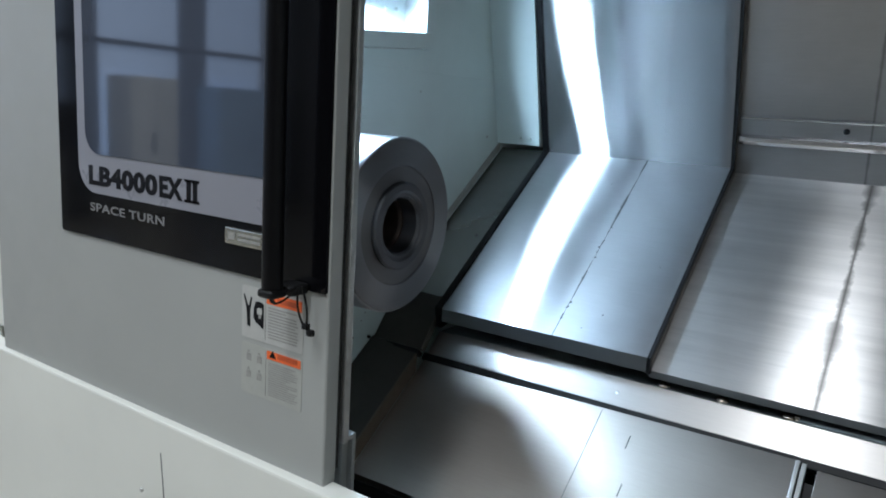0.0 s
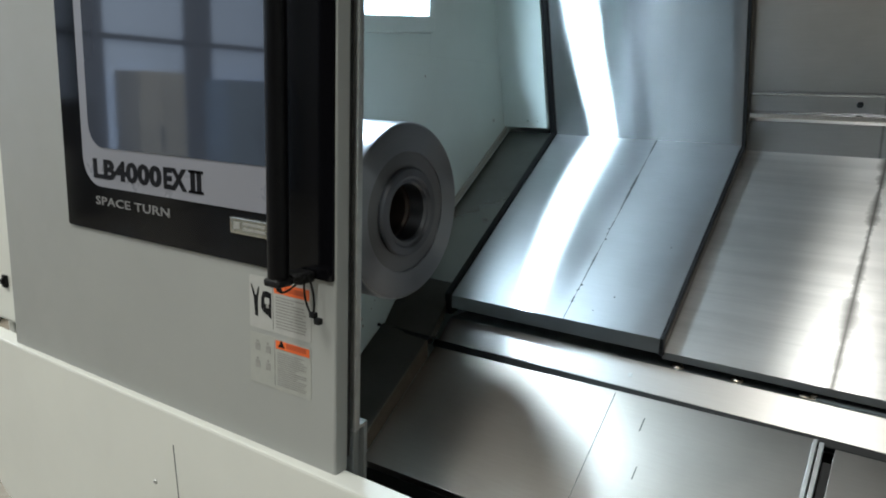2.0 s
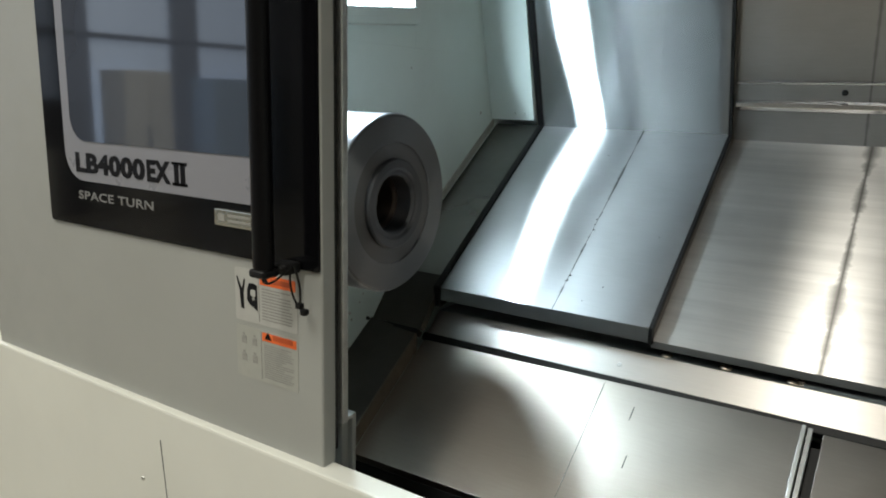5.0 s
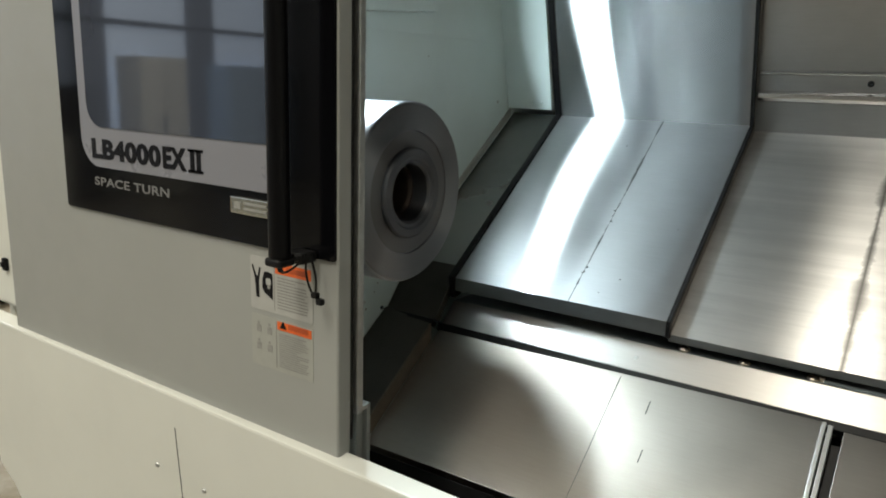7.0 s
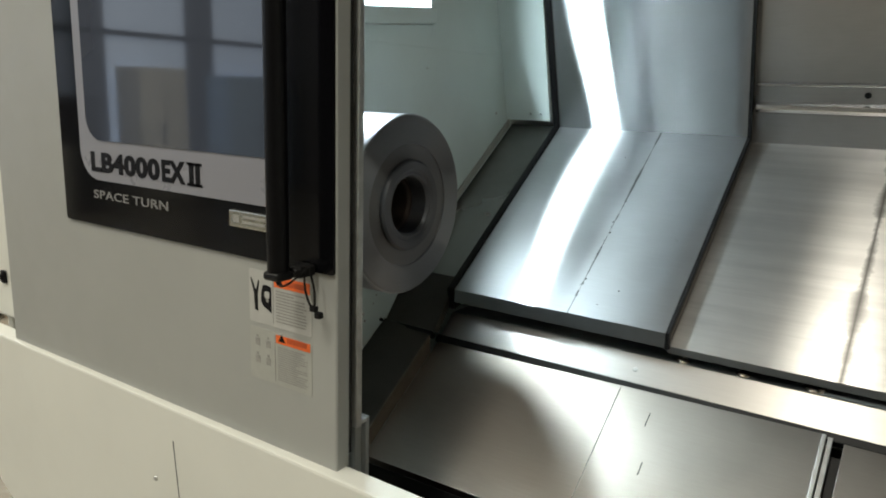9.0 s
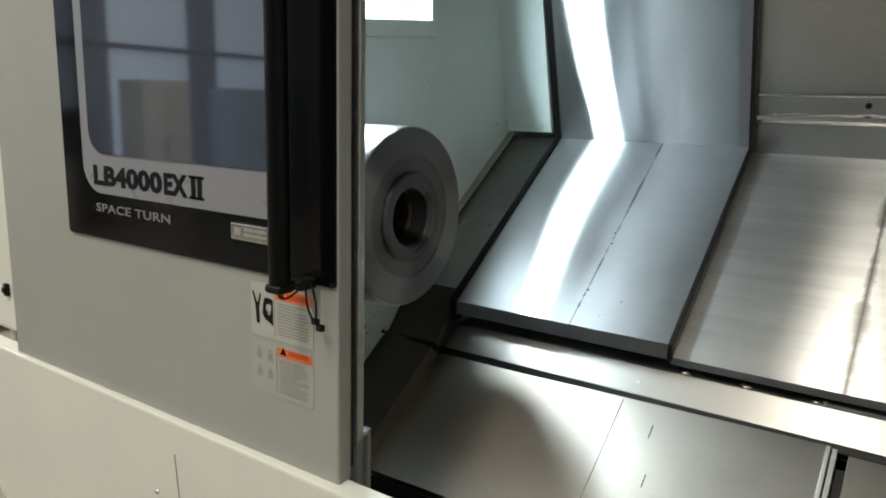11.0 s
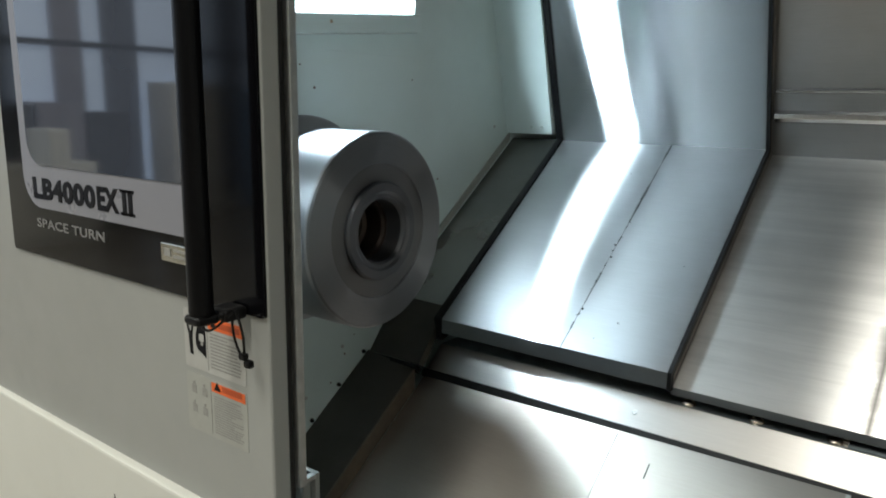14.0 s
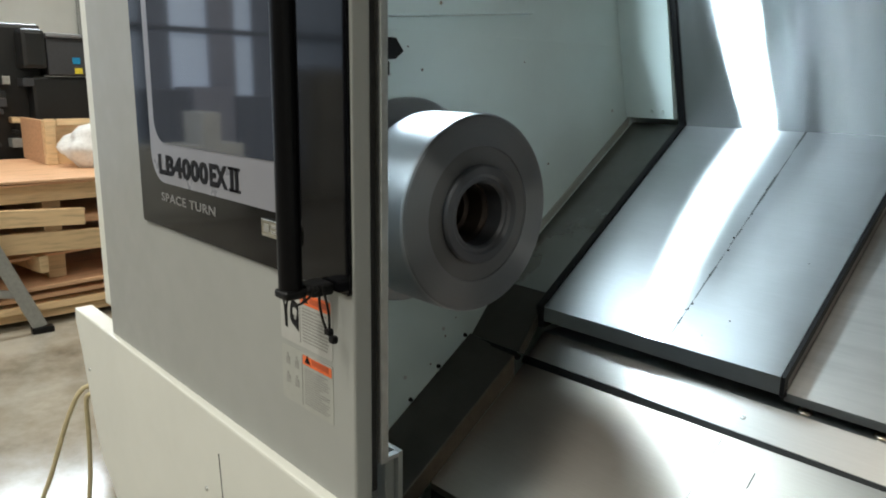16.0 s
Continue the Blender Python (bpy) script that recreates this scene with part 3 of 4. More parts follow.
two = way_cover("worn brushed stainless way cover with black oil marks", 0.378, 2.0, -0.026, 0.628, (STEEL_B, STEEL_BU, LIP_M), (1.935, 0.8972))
# rubber wipers on the edges of the upper cover
part("wiper", sheet([(1.957, 0.868)] + COVER[1:], -0.0550, -0.0405, 0.03, 0.005, 0.0035), RUBBER, one, "black rubber wiper lip")
part("wiper", sheet(COVER, 0.3762, 0.382, 0.011, 0.0005), RUBBER, one, "black rubber wiper lip")
part("side_strip", sheet(COVER, 0.3762, 0.3806, 0.0145, -0.0112), TRACK, one, "brownish side strip under the wiper")

# ledge rail along the upper wall of the lower cover
def on_wall(z, out):
    """A (y, z) place on the leaning upper wall of the second cover."""
    y = 2.375 + 0.030 - 0.3 * (z - 1.213) - out
    return (y, z)


rail = thing("guide_rail", "polished steel guide rail on the stainless back wall", "rail")
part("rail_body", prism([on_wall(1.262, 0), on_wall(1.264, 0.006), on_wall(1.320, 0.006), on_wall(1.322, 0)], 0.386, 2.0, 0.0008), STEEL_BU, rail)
part("rail_bead", prism([on_wall(1.262, 0.0062), on_wall(1.264, 0.018), on_wall(1.270, 0.024), on_wall(1.278, 0.022), on_wall(1.284, 0.012), on_wall(1.285, 0.0062)], 0.386, 2.0, 0.0015), POLISH, rail, "rounded polished lower bead")
part("rail_bead", prism([on_wall(1.314, 0.0062), on_wall(1.315, 0.014), on_wall(1.319, 0.014), on_wall(1.3205, 0.0062)], 0.386, 2.0, 0.001), POLISH, rail, "thin polished upper bead")
for sx in (0.578, 0.9):
    yy, zz = on_wall(1.301, 0.0065)
    dome(sx, yy, zz, (0, -1, -0.1), 0.006, 0.003, RUBBER, "screw", rail)
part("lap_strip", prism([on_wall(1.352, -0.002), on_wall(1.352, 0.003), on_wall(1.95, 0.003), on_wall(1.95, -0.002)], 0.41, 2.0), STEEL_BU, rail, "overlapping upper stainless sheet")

# ---------------------------------------------------------------- headstock side slope
side = thing("side_cover", "stainless sloping cover beside the headstock, shade put into its tone", "cover")
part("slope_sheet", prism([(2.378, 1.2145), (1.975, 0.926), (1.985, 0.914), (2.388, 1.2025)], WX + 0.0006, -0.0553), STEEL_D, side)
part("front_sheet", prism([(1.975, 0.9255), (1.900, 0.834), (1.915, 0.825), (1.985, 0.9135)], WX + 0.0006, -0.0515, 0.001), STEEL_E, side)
part("seal", prism([(1.899, 0.8335), (1.893, 0.829), (1.905, 0.815), (1.912, 0.822)], WX + 0.0006, -0.055), RUBBER, side, "black sealing strip")
part("edge_strip", prism([(2.358, 1.2255), (1.99, 0.9600), (1.99, 0.945), (2.358, 1.2085)], WX + 0.0002, WX + 0.004), LABEL_G, side, "thin yellowed sealant bead against the wall")

# front strip below the covers
strip = thing("front_strip", "shiny stainless strip along the foot of the way covers", "strip")
part("strip_face", prism([(1.966, 0.8565), (1.927, 0.8195), (1.937, 0.809), (1.976, 0.846)], -0.052, 2.0, 0.001), RAIL, strip)
part("ledge", prism([(1.9665, 0.8560), (2.04, 0.8560), (2.04, 0.842), (1.980, 0.842)], -0.052, 2.0), LEDGE, strip, "blue-grey ledge behind the strip")
part("seal", prism([(1.9275, 0.8195), (1.920, 0.8085), (1.929, 0.798), (1.936, 0.8085)], -0.062, 2.0, 0.002), RUBBER, strip, "black rubber seal")
dome(0.333, 1.9445, 0.8362, (0, -0.688, 0.725), 0.0042, 0.0012, ALU, "screw", strip)
# bolts made wide enough to carry their warm glints
for sx in (0.401, 0.497, 0.597):
    dome(sx, 1.980, 0.8561, (0, 0, 1), 0.0105, 0.006, CHROME, "bolt", strip)
part("cover_plate", box(0.612, 0.735, 1.971, 2.002, 0.8562, 0.861, 0.0015), LEDGE, strip, "blue-grey plate on the ledge")
for sx in (0.606, 0.736):
    part("plate_clip", box(sx, sx + 0.008, 1.972, 2.000, 0.8562, 0.8635, 0.0015), CHROME, strip, "bright clip at the plate's end")
part("drip_edge", prism([(1.968, 0.8578), (1.9645, 0.8562), (1.968, 0.8562)], -0.02, 0.30), ALU, strip)

# ---------------------------------------------------------------- chip chute
S = math.tan(radians(35))


def slope_y(y, lift=0.0):
    return (y, 0.803 + (y - 1.917) * S + lift)


def chute(name, label, x0, x1, ya, yb, lift, mat, thick=0.012):
    c = thing(name, label, "chip chute")
    part("sheet", prism([slope_y(ya, lift), slope_y(yb, lift), slope_y(yb, lift - thick), slope_y(ya, lift - thick)], x0, x1, 0.0008), mat, c)
    return c


main = chute("chip_chute", "large brushed stainless chip chute below the front strip", -0.056, 0.623, 1.704, 1.9215, 0.0, STEEL_C)
right = chute("chip_chute", "reddish reflecting stainless chip chute beyond the black strip for the unlit gap", 0.652, 2.0, 1.60, 1.9150, 0.010, STEEL_C)
left = chute("chip_chute", "stainless chute below the chuck, coloured dark to show its shade", WX + 0.0006, -0.060, 1.60, 1.896, 0.037, STEEL_E)
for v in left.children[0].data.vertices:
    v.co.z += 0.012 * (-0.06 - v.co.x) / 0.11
part("step_strip", prism([slope_y(1.60, 0.037), slope_y(1.896, 0.037), slope_y(1.896, 0.0), slope_y(1.60, 0.0)], -0.0598, -0.0562), STEP, left, "narrow stepped joint strip")
part("edge_channel", prism([slope_y(1.704, 0.007), slope_y(1.9155, 0.007), slope_y(1.9155, -0.012), slope_y(1.704, -0.012)], 0.6232, 0.629, 0.0008), ALU, main, "bright edge channel")
part("edge_channel", prism([slope_y(1.704, 0.004), slope_y(1.9155, 0.004), slope_y(1.9155, -0.012), slope_y(1.704, -0.012)], 0.631, 0.638, 0.0008), ALU, main, "bright edge channel")
# black sheets fill the gap and the drop, where only shade lies
part("gap", prism([slope_y(1.60, -0.012), slope_y(1.913, -0.012), slope_y(1.913, -0.03), slope_y(1.60, -0.03)], 0.6382, 0.6518), VOID, right, "black strip for the unlit gap")
part("end_drop", prism([slope_y(1.704, -0.0125), (1.704, 0.45), (1.712, 0.45), slope_y(1.712, -0.0125)], -0.056, 0.638), VOID, main, "black sheet for the unlit drop below the chute edge")
for px, py, ln in ((0.381, 1.869, 0.02), (0.398, 1.800, 0.018)):
    part("scratch", prism([slope_y(py, 0.0008), slope_y(py + ln, 0.0008), slope_y(py + ln, -0.0005), slope_y(py, -0.0005)], px, px + 0.0016), VOID, main, "dark scratch")

part("sheet_joint", prism([slope_y(1.706, 0.0006), slope_y(1.917, 0.0006), slope_y(1.917, -0.0005), slope_y(1.706, -0.0005)], 0.3195, 0.3204), STEEL_D, main, "faint joint line in the sheet")
# the sheet rises slightly towards its bright edge channel
for o in main.children:
    for v in o.data.vertices:
        v.co.z += 0.0155 * (v.co.x + 0.05)

# small dents and oil specks on the covers
def on_slope(y, lift=0.0):
    """A (y, z) place on the slope of the first cover."""
    return (y - 0.5866 * lift, 0.908 + (y - 1.95) * 0.7176 + 0.8099 * lift)


for sx, sy, rad in ((0.271, 2.006, 0.0016), (0.245, 1.975, 0.0012), (0.152, 2.30, 0.001), (0.33, 2.12, 0.001)):
    y, z = on_slope(sy, 0.001)
    dome(sx, y, z, (0, -0.5866, 0.81), rad, 0.0005, VOID, "oil_speck", one)
rng = random.Random(11)
for i in range(22):
    sy = 1.985 + 0.30 * (i / 22) ** 1.4 + rng.uniform(-0.005, 0.005)
    y, z = on_slope(sy, 0.0012)
    dome(0.2 + rng.uniform(-0.0022, 0.0022), y, z, (0, -0.5866, 0.81), rng.uniform(0.0009, 0.0024), 0.0005, VOID, "oil_bead", one)
for sx, sy, rad in ((0.555, 2.223, 0.006), (0.50, 2.05, 0.003)):
    y, z = on_slope(sy, -0.0258)
    dome(sx, y + 0.018, z + 0.011, (0, -0.5866, 0.81), rad, 0.0009, STEEL_B, "dent", two)

# ---------------------------------------------------------------- sliding door
door = thing("sliding_door", "grey enamelled sliding machine door slid open to one side", "door")
part("leaf", box(-0.655, 0.145, D, D + 0.024, 0.8135, 1.95, 0.0035, 3), GREY, door)
# black filler that shows the shade in the groove behind the leaf
part("edge_groove", box(-0.60, 0.138, D + 0.0242, D + 0.035, 0.826, 1.95), VOID, door)
part("edge_flange", box(-0.60, 0.146, D + 0.0352, D + 0.046, 0.86, 1.95, 0.002), ALU, door, "bright metal edge flange")
fr = part("window_frame", rounded(-0.435, 0.143, 1.067, 1.95, (0.006, 0.003, 0, 0), D - 0.004, D - 0.0001), BLACK, door, "glossy black window surround")
bd = part("printed_band", rounded(-0.379, 0.050, 1.137, 1.95, (0.045, 0, 0, 0), D - 0.0055, D - 0.0041), BAND, door, "silver-grey printed band")
part("pane", rounded(-0.357, 0.043, 1.197, 1.95, (0.036, 0.012, 0, 0), D - 0.0068, D - 0.0056), PANE, door, "tinted reflecting window pane")
lettering("model_lettering", "LB4000", -0.3505, -0.1805, 1.1495, 1.180, D - 0.0056, INK, door, 0.042)
lettering("model_lettering", "EX", -0.1755, -0.1245, 1.1495, 1.180, D - 0.0056, INK, door, 0.042)
lettering("model_lettering", "II", -0.1155, -0.0935, 1.1495, 1.180, D - 0.0056, INK, door, 0.042)
part("numeral_bar", box(-0.1200, -0.0890, D - 0.0064, D - 0.0057, 1.1768, 1.1805), INK, door)
part("numeral_bar", box(-0.1200, -0.0890, D - 0.0064, D - 0.0057, 1.1490, 1.1527), INK, door)
lettering("series_lettering", "SPACE TURN", -0.3510, -0.1670, 1.1085, 1.1215, D - 0.0041, SILVER_INK, door, 0.012)
plate = part("name_plate", box(-0.0340, 0.0490, D - 0.0085, D - 0.0042, 1.1055, 1.127, 0.0015), PLATE, door, "polished metal name plate")
part("plate_mark", box(-0.0260, -0.0140, D - 0.0092, D - 0.0086, 1.112, 1.121), PRINT, plate)
part("plate_mark", box(-0.0080, 0.0340, D - 0.0092, D - 0.0086, 1.1185, 1.1215), PRINT, plate)
part("plate_mark", box(-0.0080, 0.0340, D - 0.0092, D - 0.0086, 1.1115, 1.1145), PRINT, plate)

latch = thing("cover_latch", "small black latch on the cream fixed cover", "latch")
part("body", box(-0.800, -0.785, 1.462, 1.4698, 0.886, 0.912, 0.0035, 3), RUBBER, latch)
part("tongue", box(-0.797, -0.788, 1.458, 1.4618, 0.894, 0.905, 0.0015), RUBBER, latch)

# vertical grip
bm = rounded(0.0840, 0.1090, 1.3560, 1.3810, (0.012,) * 4, -1.95, -1.074, 6)
bmesh.ops.transform(bm, matrix=Matrix(((1, 0, 0, 0), (0, 0, 1, 0), (0, -1, 0, 0), (0, 0, 0, 1))), verts=bm.verts)
grip = part("handle", bm, HANDLE, door, "long black vertical grip bar")
part("end_cap", box(0.0830, 0.1100, 1.3550, 1.3820, 1.063, 1.0738, 0.0055, 3), RUBBER, grip, "black rubber end cap")
part("bracket", box(0.0870, 0.1170, 1.3822, 1.4108, 1.0635, 1.0775, 0.005, 3), RUBBER, grip, "black foot that joins the bar to the door")
dome(0.1110, 1.3822, 1.0725, (0, -1, 0), 0.004, 0.004, RUBBER, "screw", grip)

# cable loop with ties below the grip
cable = thing("cable_loop", "thin black cable with zip ties hanging below the door handle", "cable")
tube("cord", [(0.080, 1.38, 1.066), (0.082, 1.378, 1.056), (0.090, 1.378, 1.051), (0.101, 1.380, 1.056), (0.112, 1.384, 1.066), (0.122, 1.388, 1.076)], 0.0014, RUBBER, cable)
tube("cord", [(0.118, 1.39, 1.078), (0.114, 1.392, 1.060), (0.116, 1.394, 1.040), (0.123, 1.396, 1.026), (0.129, 1.397, 1.022)], 0.0014, RUBBER, cable)
tube("cord", [(0.124, 1.39, 1.078), (0.128, 1.393, 1.060), (0.129, 1.395, 1.044), (0.127, 1.396, 1.030)], 0.0014, RUBBER, cable)
bm = box(0.122, 0.131, 1.392, 1.399, 1.024, 1.031, 0.0015)
part("tie", bm, RUBBER, cable)
part("plug", box(0.129, 0.139, 1.392, 1.400, 1.0165, 1.025, 0.003), RUBBER, cable)

# ---------------------------------------------------------------- warning labels
def warning_label(label, z0, z1, paper, split, head, tall):
    """Two-part label: pictogram field on one side, orange header with bars of small print on the other."""
    s = thing("warning_label", label, "label", "warning labels on the door")
    x0, x1, y = -0.008, 0.104, D
    part("backing", rounded(x0, x1, z0, z1, (0.003,) * 4, y - 0.0006, y - 0.0001, 3), paper, s)
    part("border", box(split - 0.0008, split + 0.0002, y - 0.0010, y - 0.0007, z0 + 0.004, z1 - 0.004), PRINT, s)
    part("header", box(split + 0.002, x1 - 0.0025, y - 0.0012, y - 0.0007, z1 - head, z1 - 0.003), ORANGE, s, "orange header")
    bm = bmesh.new()
    tx, tz = split + 0.013, z1 - head + 0.003
    t = [bm.verts.new(p) for p in ((tx - 0.006, y - 0.0016, tz), (tx + 0.006, y - 0.0016, tz), (tx, y - 0.0016, tz + 0.010))]
    b = [bm.verts.new((v.co.x, y - 0.00125, v.co.z)) for v in t]
    bm.faces.new(t)
    bm.faces.new(b[::-1])
    for i in range(3):
        bm.faces.new((t[i], b[i], b[(i + 1) % 3], t[(i + 1) % 3]))
    part("warning_triangle", bm, INK, s)
    part("header_text", box(tx + 0.009, x1 - 0.008, y - 0.0016, y - 0.00125, tz + 0.001, tz + 0.0075), plain("header_print", (0.55, 0.09, 0.02), 0.5), s)
    rng = random.Random(int(z0 * 1000))
    z = z1 - head - 0.006
    while z > z0 + 0.006:
        e = x1 - 0.007 - (rng.random() * 0.028 if rng.random() < 0.4 else rng.random() * 0.005)
        part("text_line", box(split + 0.005, e, y - 0.0010, y - 0.0007, z, z + tall), PRINT, s)
        z -= tall * 2.1
    return s


upper_label = warning_label("white warning label with orange header and dark pictogram", 0.982, 1.0525, LABEL_W, 0.037, 0.017, 0.0019)
part("pictogram", plate_xz([(0.0145, 1.012), (0.0150, 1.024), (0.0185, 1.034), (0.0260, 1.035), (0.0335, 1.033), (0.0335, 0.999), (0.0265, 1.003), (0.0190, 1.006)], D - 0.0012, D - 0.0007, 0.0001), INK, upper_label, "dark guard pictogram")
for px, pz, a in ((0.0262, 1.022, 0), (0.0268, 1.015, 1)):
    part("pictogram_ring", rounded(px - 0.0045 + a * 0.002, px + 0.0045 - a * 0.002, pz - 0.0045 + a * 0.002, pz + 0.0045 - a * 0.002, (0.0022,) * 4, D - 0.0015, D - 0.00125, 4), LABEL_W if a == 0 else PRINT, upper_label)
part("pictogram", plate_xz([(0.0030, 0.999), (0.0085, 0.998), (0.0080, 1.020), (0.0115, 1.038), (0.0095, 1.039), (0.0060, 1.027), (0.0040, 1.026), (-0.0030, 1.041), (-0.0048, 1.040), (0.0010, 1.022)], D - 0.0012, D - 0.0007, 0.0001), INK, upper_label, "dark forked pictogram")
lower_label = warning_label("faded warning label with orange header and small pictograms", 0.9045, 0.9755, LABEL_G, 0.039, 0.014, 0.0014)
for px in (0.002, 0.022):
    for pz in (0.927, 0.951):
        part("pictogram", box(px, px + 0.009, D - 0.0010, D - 0.0007, pz, pz + 0.010, 0.0002), PRINT, lower_label)
        part("pictogram", box(px + 0.002, px + 0.006, D - 0.0011, D - 0.00075, pz + 0.011, pz + 0.0145, 0.0002), PRINT, lower_label)

# lower door guide
guide = thing("door_guide", "bent grey sheet metal guide at the foot of the door", "bracket")
part("sheet", box(0.085, 0.1305, 1.487, 1.494, 0.45, 0.858, 0.001), GREY, guide)
part("sheet_edge", box(0.1235, 0.1325, 1.4615, 1.4868, 0.853, 0.8585, 0.001), ALU, guide)
part("stile", box(0.1155, 0.1235, 1.474, 1.4868, 0.45, 0.8525, 0.002), GREY, guide)
part("roller_post", box(0.098, 0.112, 1.452, 1.472, 0.45, 0.815, 0.005, 3), ALU, guide, "rounded metal roller post")

# ---------------------------------------------------------------- things beyond the machine
def board(x0, x1, y0, y1, z0, z1, mat, parent, turn=0.0, tilt=0.0):
    ob = part("board", box(-(x1 - x0) / 2, (x1 - x0) / 2, -(y1 - y0) / 2, (y1 - y0) / 2, -(z1 - z0) / 2, (z1 - z0) / 2, 0.004), mat, parent)
    ob.matrix_local = pose((x0 + x1) / 2, (y0 + y1) / 2, (z0 + z1) / 2, tilt, 0, turn)
    return ob


stack = thing("lumber_stack", "untidy stack of plywood sheets and pine crate boards", "lumber")
board(-4.7, -3.47, 1.0, 2.9, 0.752, 0.764, PLY, stack, 2, 0.3)
board(-4.7, -3.45, 1.0, 2.95, 0.768, 0.782, PLY, stack, -1)
board(-4.55, -3.53, 1.1, 2.85, 0.655, 0.748, PINE, stack, 2)
board(-3.49, -3.44, 0.9, 2.17, 0.560, 0.650, PINE, stack, 0.5, -3)
board(-4.6, -3.60, 1.2, 3.0, 0.515, 0.556, PLY, stack, -3)
board(-3.50, -3.45, 0.9, 3.0, 0.398, 0.505, PINE, stack, 0, -2)
board(-4.5, -3.55, 1.0, 2.9, 0.352, 0.368, PLY, stack, 3, 2)
board(-3.9, -3.46, 1.89, 1.935, 0.285, 0.375, PINE, stack, 10)
board(-4.5, -3.45, 1.1, 3.0, 0.20, 0.222, PLY, stack, -2, 2)
board(-4.4, -3.47, 1.0, 2.9, 0.145, 0.17, PLY, stack, 1, 1)
board(-4.4, -3.46, 1.1, 3.0, 0.085, 0.122, PINE, stack, 2)
board(-4.4, -3.50, 1.1, 3.0, 0.03, 0.075, PINE, stack, 0)
for sy in (1.2, 2.0, 2.8):
    board(-4.5, -3.6, sy, sy + 0.09, 0.0, 0.75, PINE, stack)

crate = thing("wooden_crate", "open pine crate holding white foam wrap", "crate")
board(-4.24, -4.20, 2.19, 2.9, 0.784, 1.05, PINE, crate, 0)
board(-4.75, -4.25, 2.19, 2.22, 0.784, 1.05, PLY, crate, 0)
board(-4.19, -4.17, 2.19, 2.25, 0.784, 1.06, PINE, crate, 0)
board(-4.19, -4.17, 2.26, 2.9, 1.02, 1.06, PINE, crate, 0)
foam = thing("foam_wrap", "crumpled white foam packing on the plywood", "packing")
bm = bmesh.new()
bmesh.ops.create_icosphere(bm, subdivisions=4, radius=1.0)
for v in bm.verts:
    n = noise.noise(v.co * 1.6) * 0.25 + noise.noise(v.co * 5) * 0.06
    v.co = Vector((v.co.x * 0.17, v.co.y * 0.27, v.co.z * 0.14)) * (1 + n)
for f in bm.faces:
    f.smooth = True
foam_ob = part("wrap", bm, FOAM, foam)
foam_ob.location = (-3.98, 2.50, 0.90)

mill = thing("milling_machine", "dark charcoal machine tool with slate control box", "machine")
part("column", box(-5.9, -4.95, 1.0, 2.42, 0.0, 1.66, 0.03), CHAR, mill)
part("control_box", box(-5.3, -4.8, 2.405, 2.75, 1.32, 1.57, 0.012), CHAR_L, mill, "slate grey control box")
part("box_lid", box(-5.3, -4.78, 2.40, 2.76, 1.571, 1.60, 0.01), plain("lid_grey", (0.2, 0.21, 0.23), 0.4), mill, "lighter grey lid")
part("table", box(-5.4, -4.82, 2.30, 2.9, 0.72, 1.315, 0.02), CHAR, mill)
part("sticker", box(-4.7995, -4.798, 2.56, 2.61, 1.40, 1.445), plain("sticker_blue", (0.02, 0.25, 0.5), 0.4), mill, "blue sticker")
part("sticker", box(-4.7995, -4.798, 2.57, 2.62, 1.335, 1.375), plain("sticker_yellow", (0.7, 0.6, 0.05), 0.4), mill, "yellow sticker")
part("head", box(-5.0, -4.78, 2.25, 2.40, 1.36, 1.62, 0.03), CHAR, mill)
rng = random.Random(4)
for i in range(16):
    y, z, w, h = 1.95 + rng.random() * 0.42, 0.80 + rng.random() * 0.5, 0.02 + rng.random() * 0.05, 0.015 + rng.random() * 0.05
    part("fitting", box(-4.95, -4.86 + rng.random() * 0.06, y, y + w, z, z + h, 0.004), (CHAR_L, LADDER, CHAR, PINE, CHAR_L)[i % 5], mill)
conduit = thing("wall_conduit", "grey vertical conduit on the white hall wall", "conduit")
part("pipe", box(-6.985, -6.94, 3.25, 3.32, 0.0, 4.2, 0.01), LADDER, conduit)

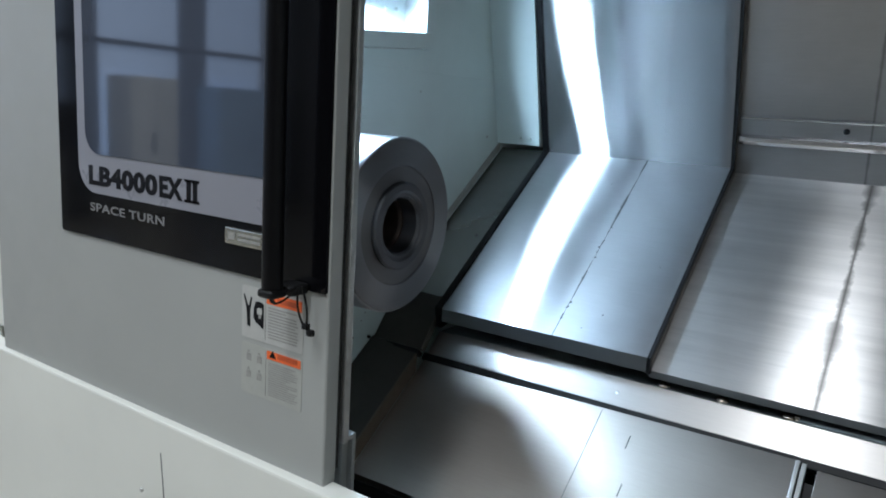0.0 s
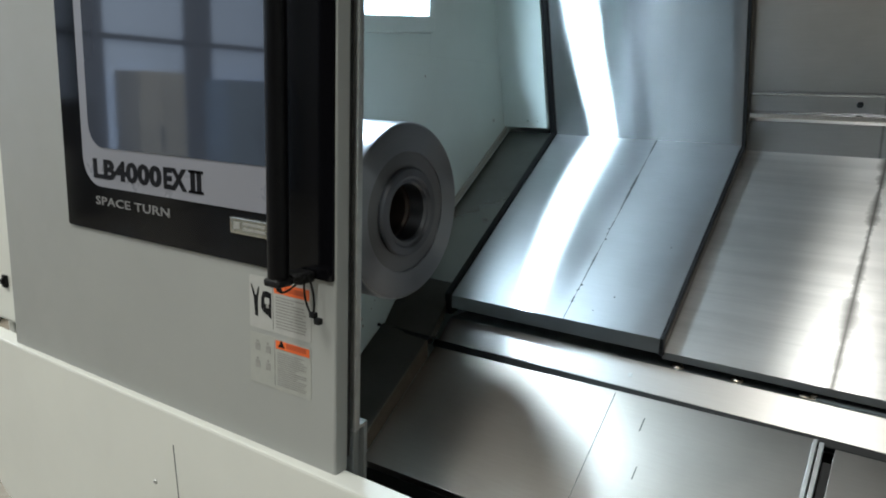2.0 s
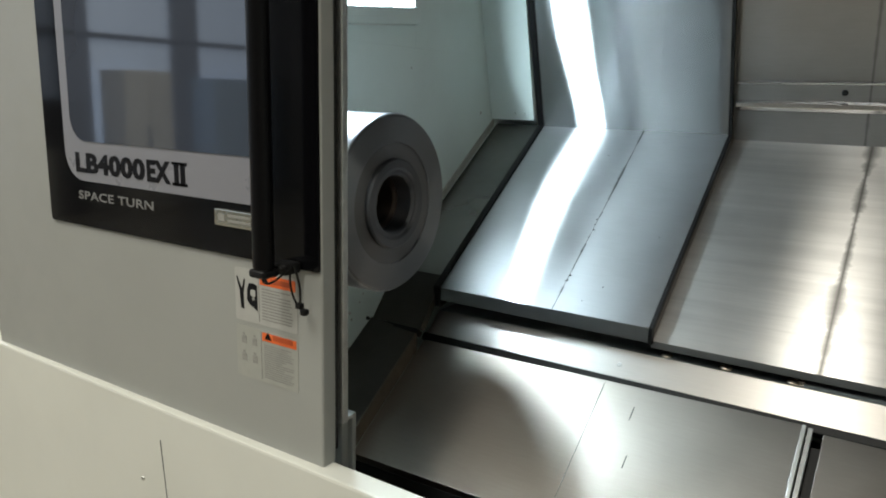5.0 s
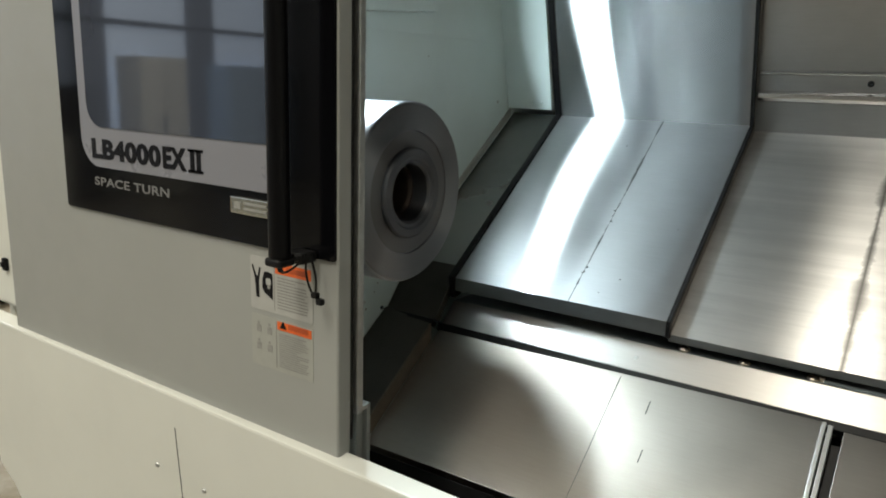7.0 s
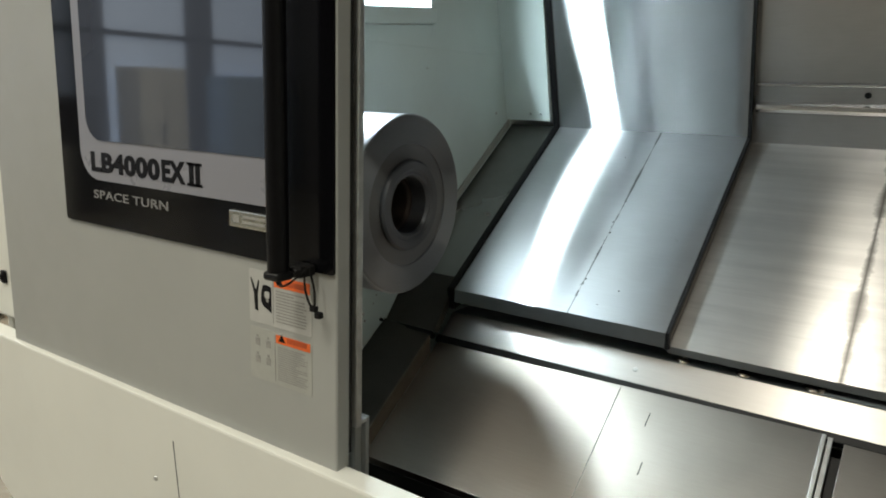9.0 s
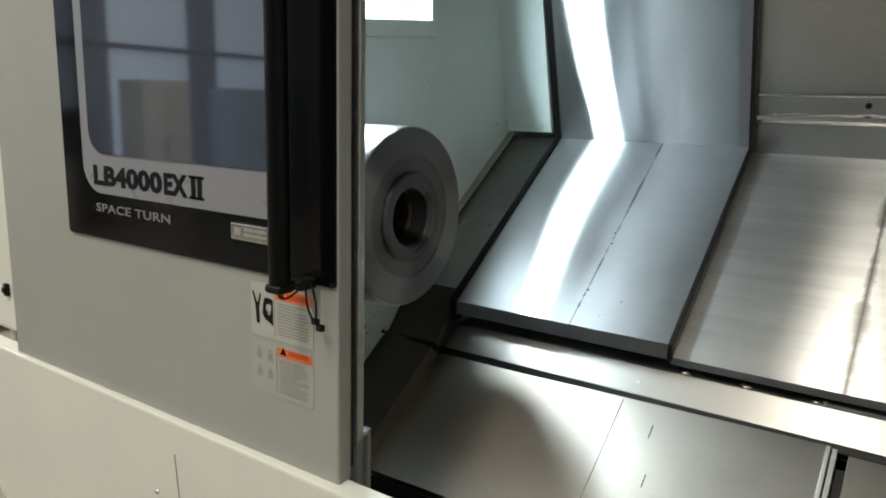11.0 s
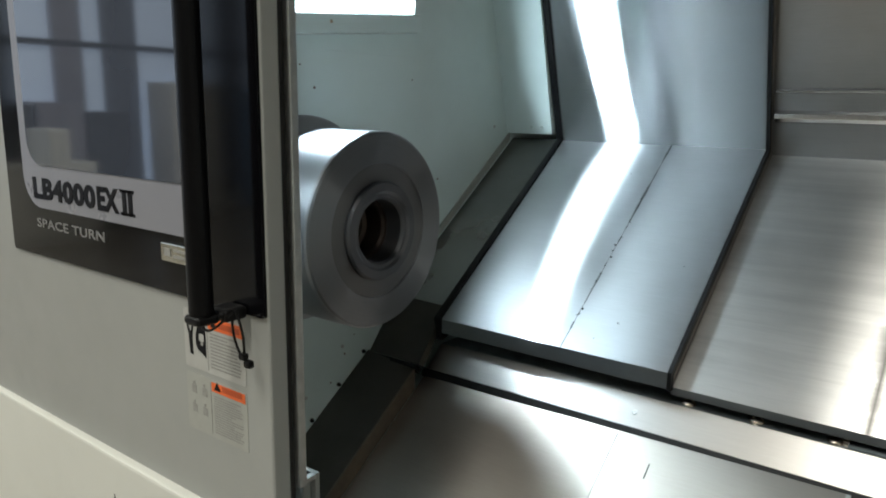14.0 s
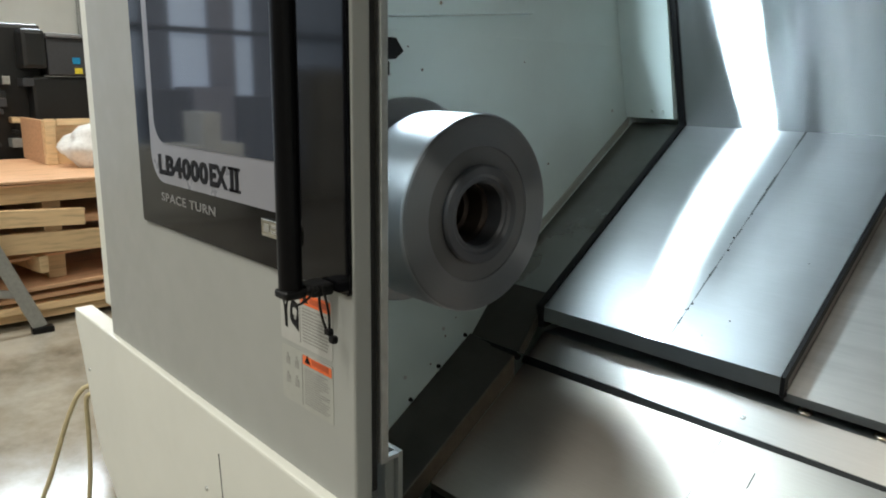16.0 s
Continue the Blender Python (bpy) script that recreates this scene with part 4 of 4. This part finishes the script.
ladder = thing("step_ladder", "scuffed aluminium step ladder leg standing on the concrete", "ladder")
def strut(name, a, b, w, d, mat, parent):
    a, b = Vector(a), Vector(b)
    ob = part(name, box(-w / 2, w / 2, -d / 2, d / 2, 0, (b - a).length, 0.004), mat, parent)
    ob.matrix_local = Matrix.Translation(a) @ (b - a).to_track_quat("Z", "Y").to_matrix().to_4x4()
    return ob
strut("leg", (-3.34, 1.875, 0.03), (-3.34, 1.57, 0.80), 0.025, 0.07, LADDER, ladder)
strut("leg", (-3.34, 1.18, 0.03), (-3.34, 1.43, 0.80), 0.025, 0.07, LADDER, ladder)
strut("brace", (-3.35, 1.33, 0.30), (-3.35, 1.79, 0.22), 0.02, 0.04, LADDER, ladder)
strut("brace", (-3.35, 1.28, 0.42), (-3.35, 1.71, 0.36), 0.02, 0.04, LADDER, ladder)
part("rubber_foot", box(-3.365, -3.315, 1.83, 1.935, 0.0, 0.035, 0.008), RUBBER, ladder)
part("rubber_foot", box(-3.365, -3.315, 1.12, 1.22, 0.0, 0.035, 0.008), RUBBER, ladder)

hose = thing("air_hose", "cream rubber air hose looping onto the concrete floor", "hose")
tube("hose_run", [(-0.90, 1.52, 0.55), (-0.95, 1.49, 0.585), (-1.0, 1.452, 0.586), (-1.0, 1.43, 0.57), (-1.0, 1.407, 0.526), (-1.0, 1.379, 0.452), (-1.0, 1.355, 0.382), (-1.0, 1.329, 0.328), (-1.0, 1.29, 0.22), (-1.02, 1.22, 0.06), (-1.10, 1.10, 0.006), (-1.4, 0.9, 0.006), (-1.9, 0.8, 0.006)], 0.0055, HOSE, hose)
tube("hose_run", [(-0.90, 1.52, 0.50), (-0.95, 1.47, 0.57), (-0.98, 1.443, 0.574), (-0.98, 1.44, 0.54), (-0.98, 1.44, 0.468), (-0.98, 1.436, 0.382), (-0.98, 1.428, 0.308), (-0.98, 1.41, 0.20), (-1.0, 1.38, 0.06), (-1.06, 1.30, 0.006), (-1.2, 1.0, 0.006), (-1.3, 0.6, 0.006)], 0.0055, HOSE, hose)
part("wall_clip", box(-0.915, -0.8725, 1.51, 1.53, 0.49, 0.61, 0.003), LADDER, hose, "small clip that holds the hose on the machine's side")
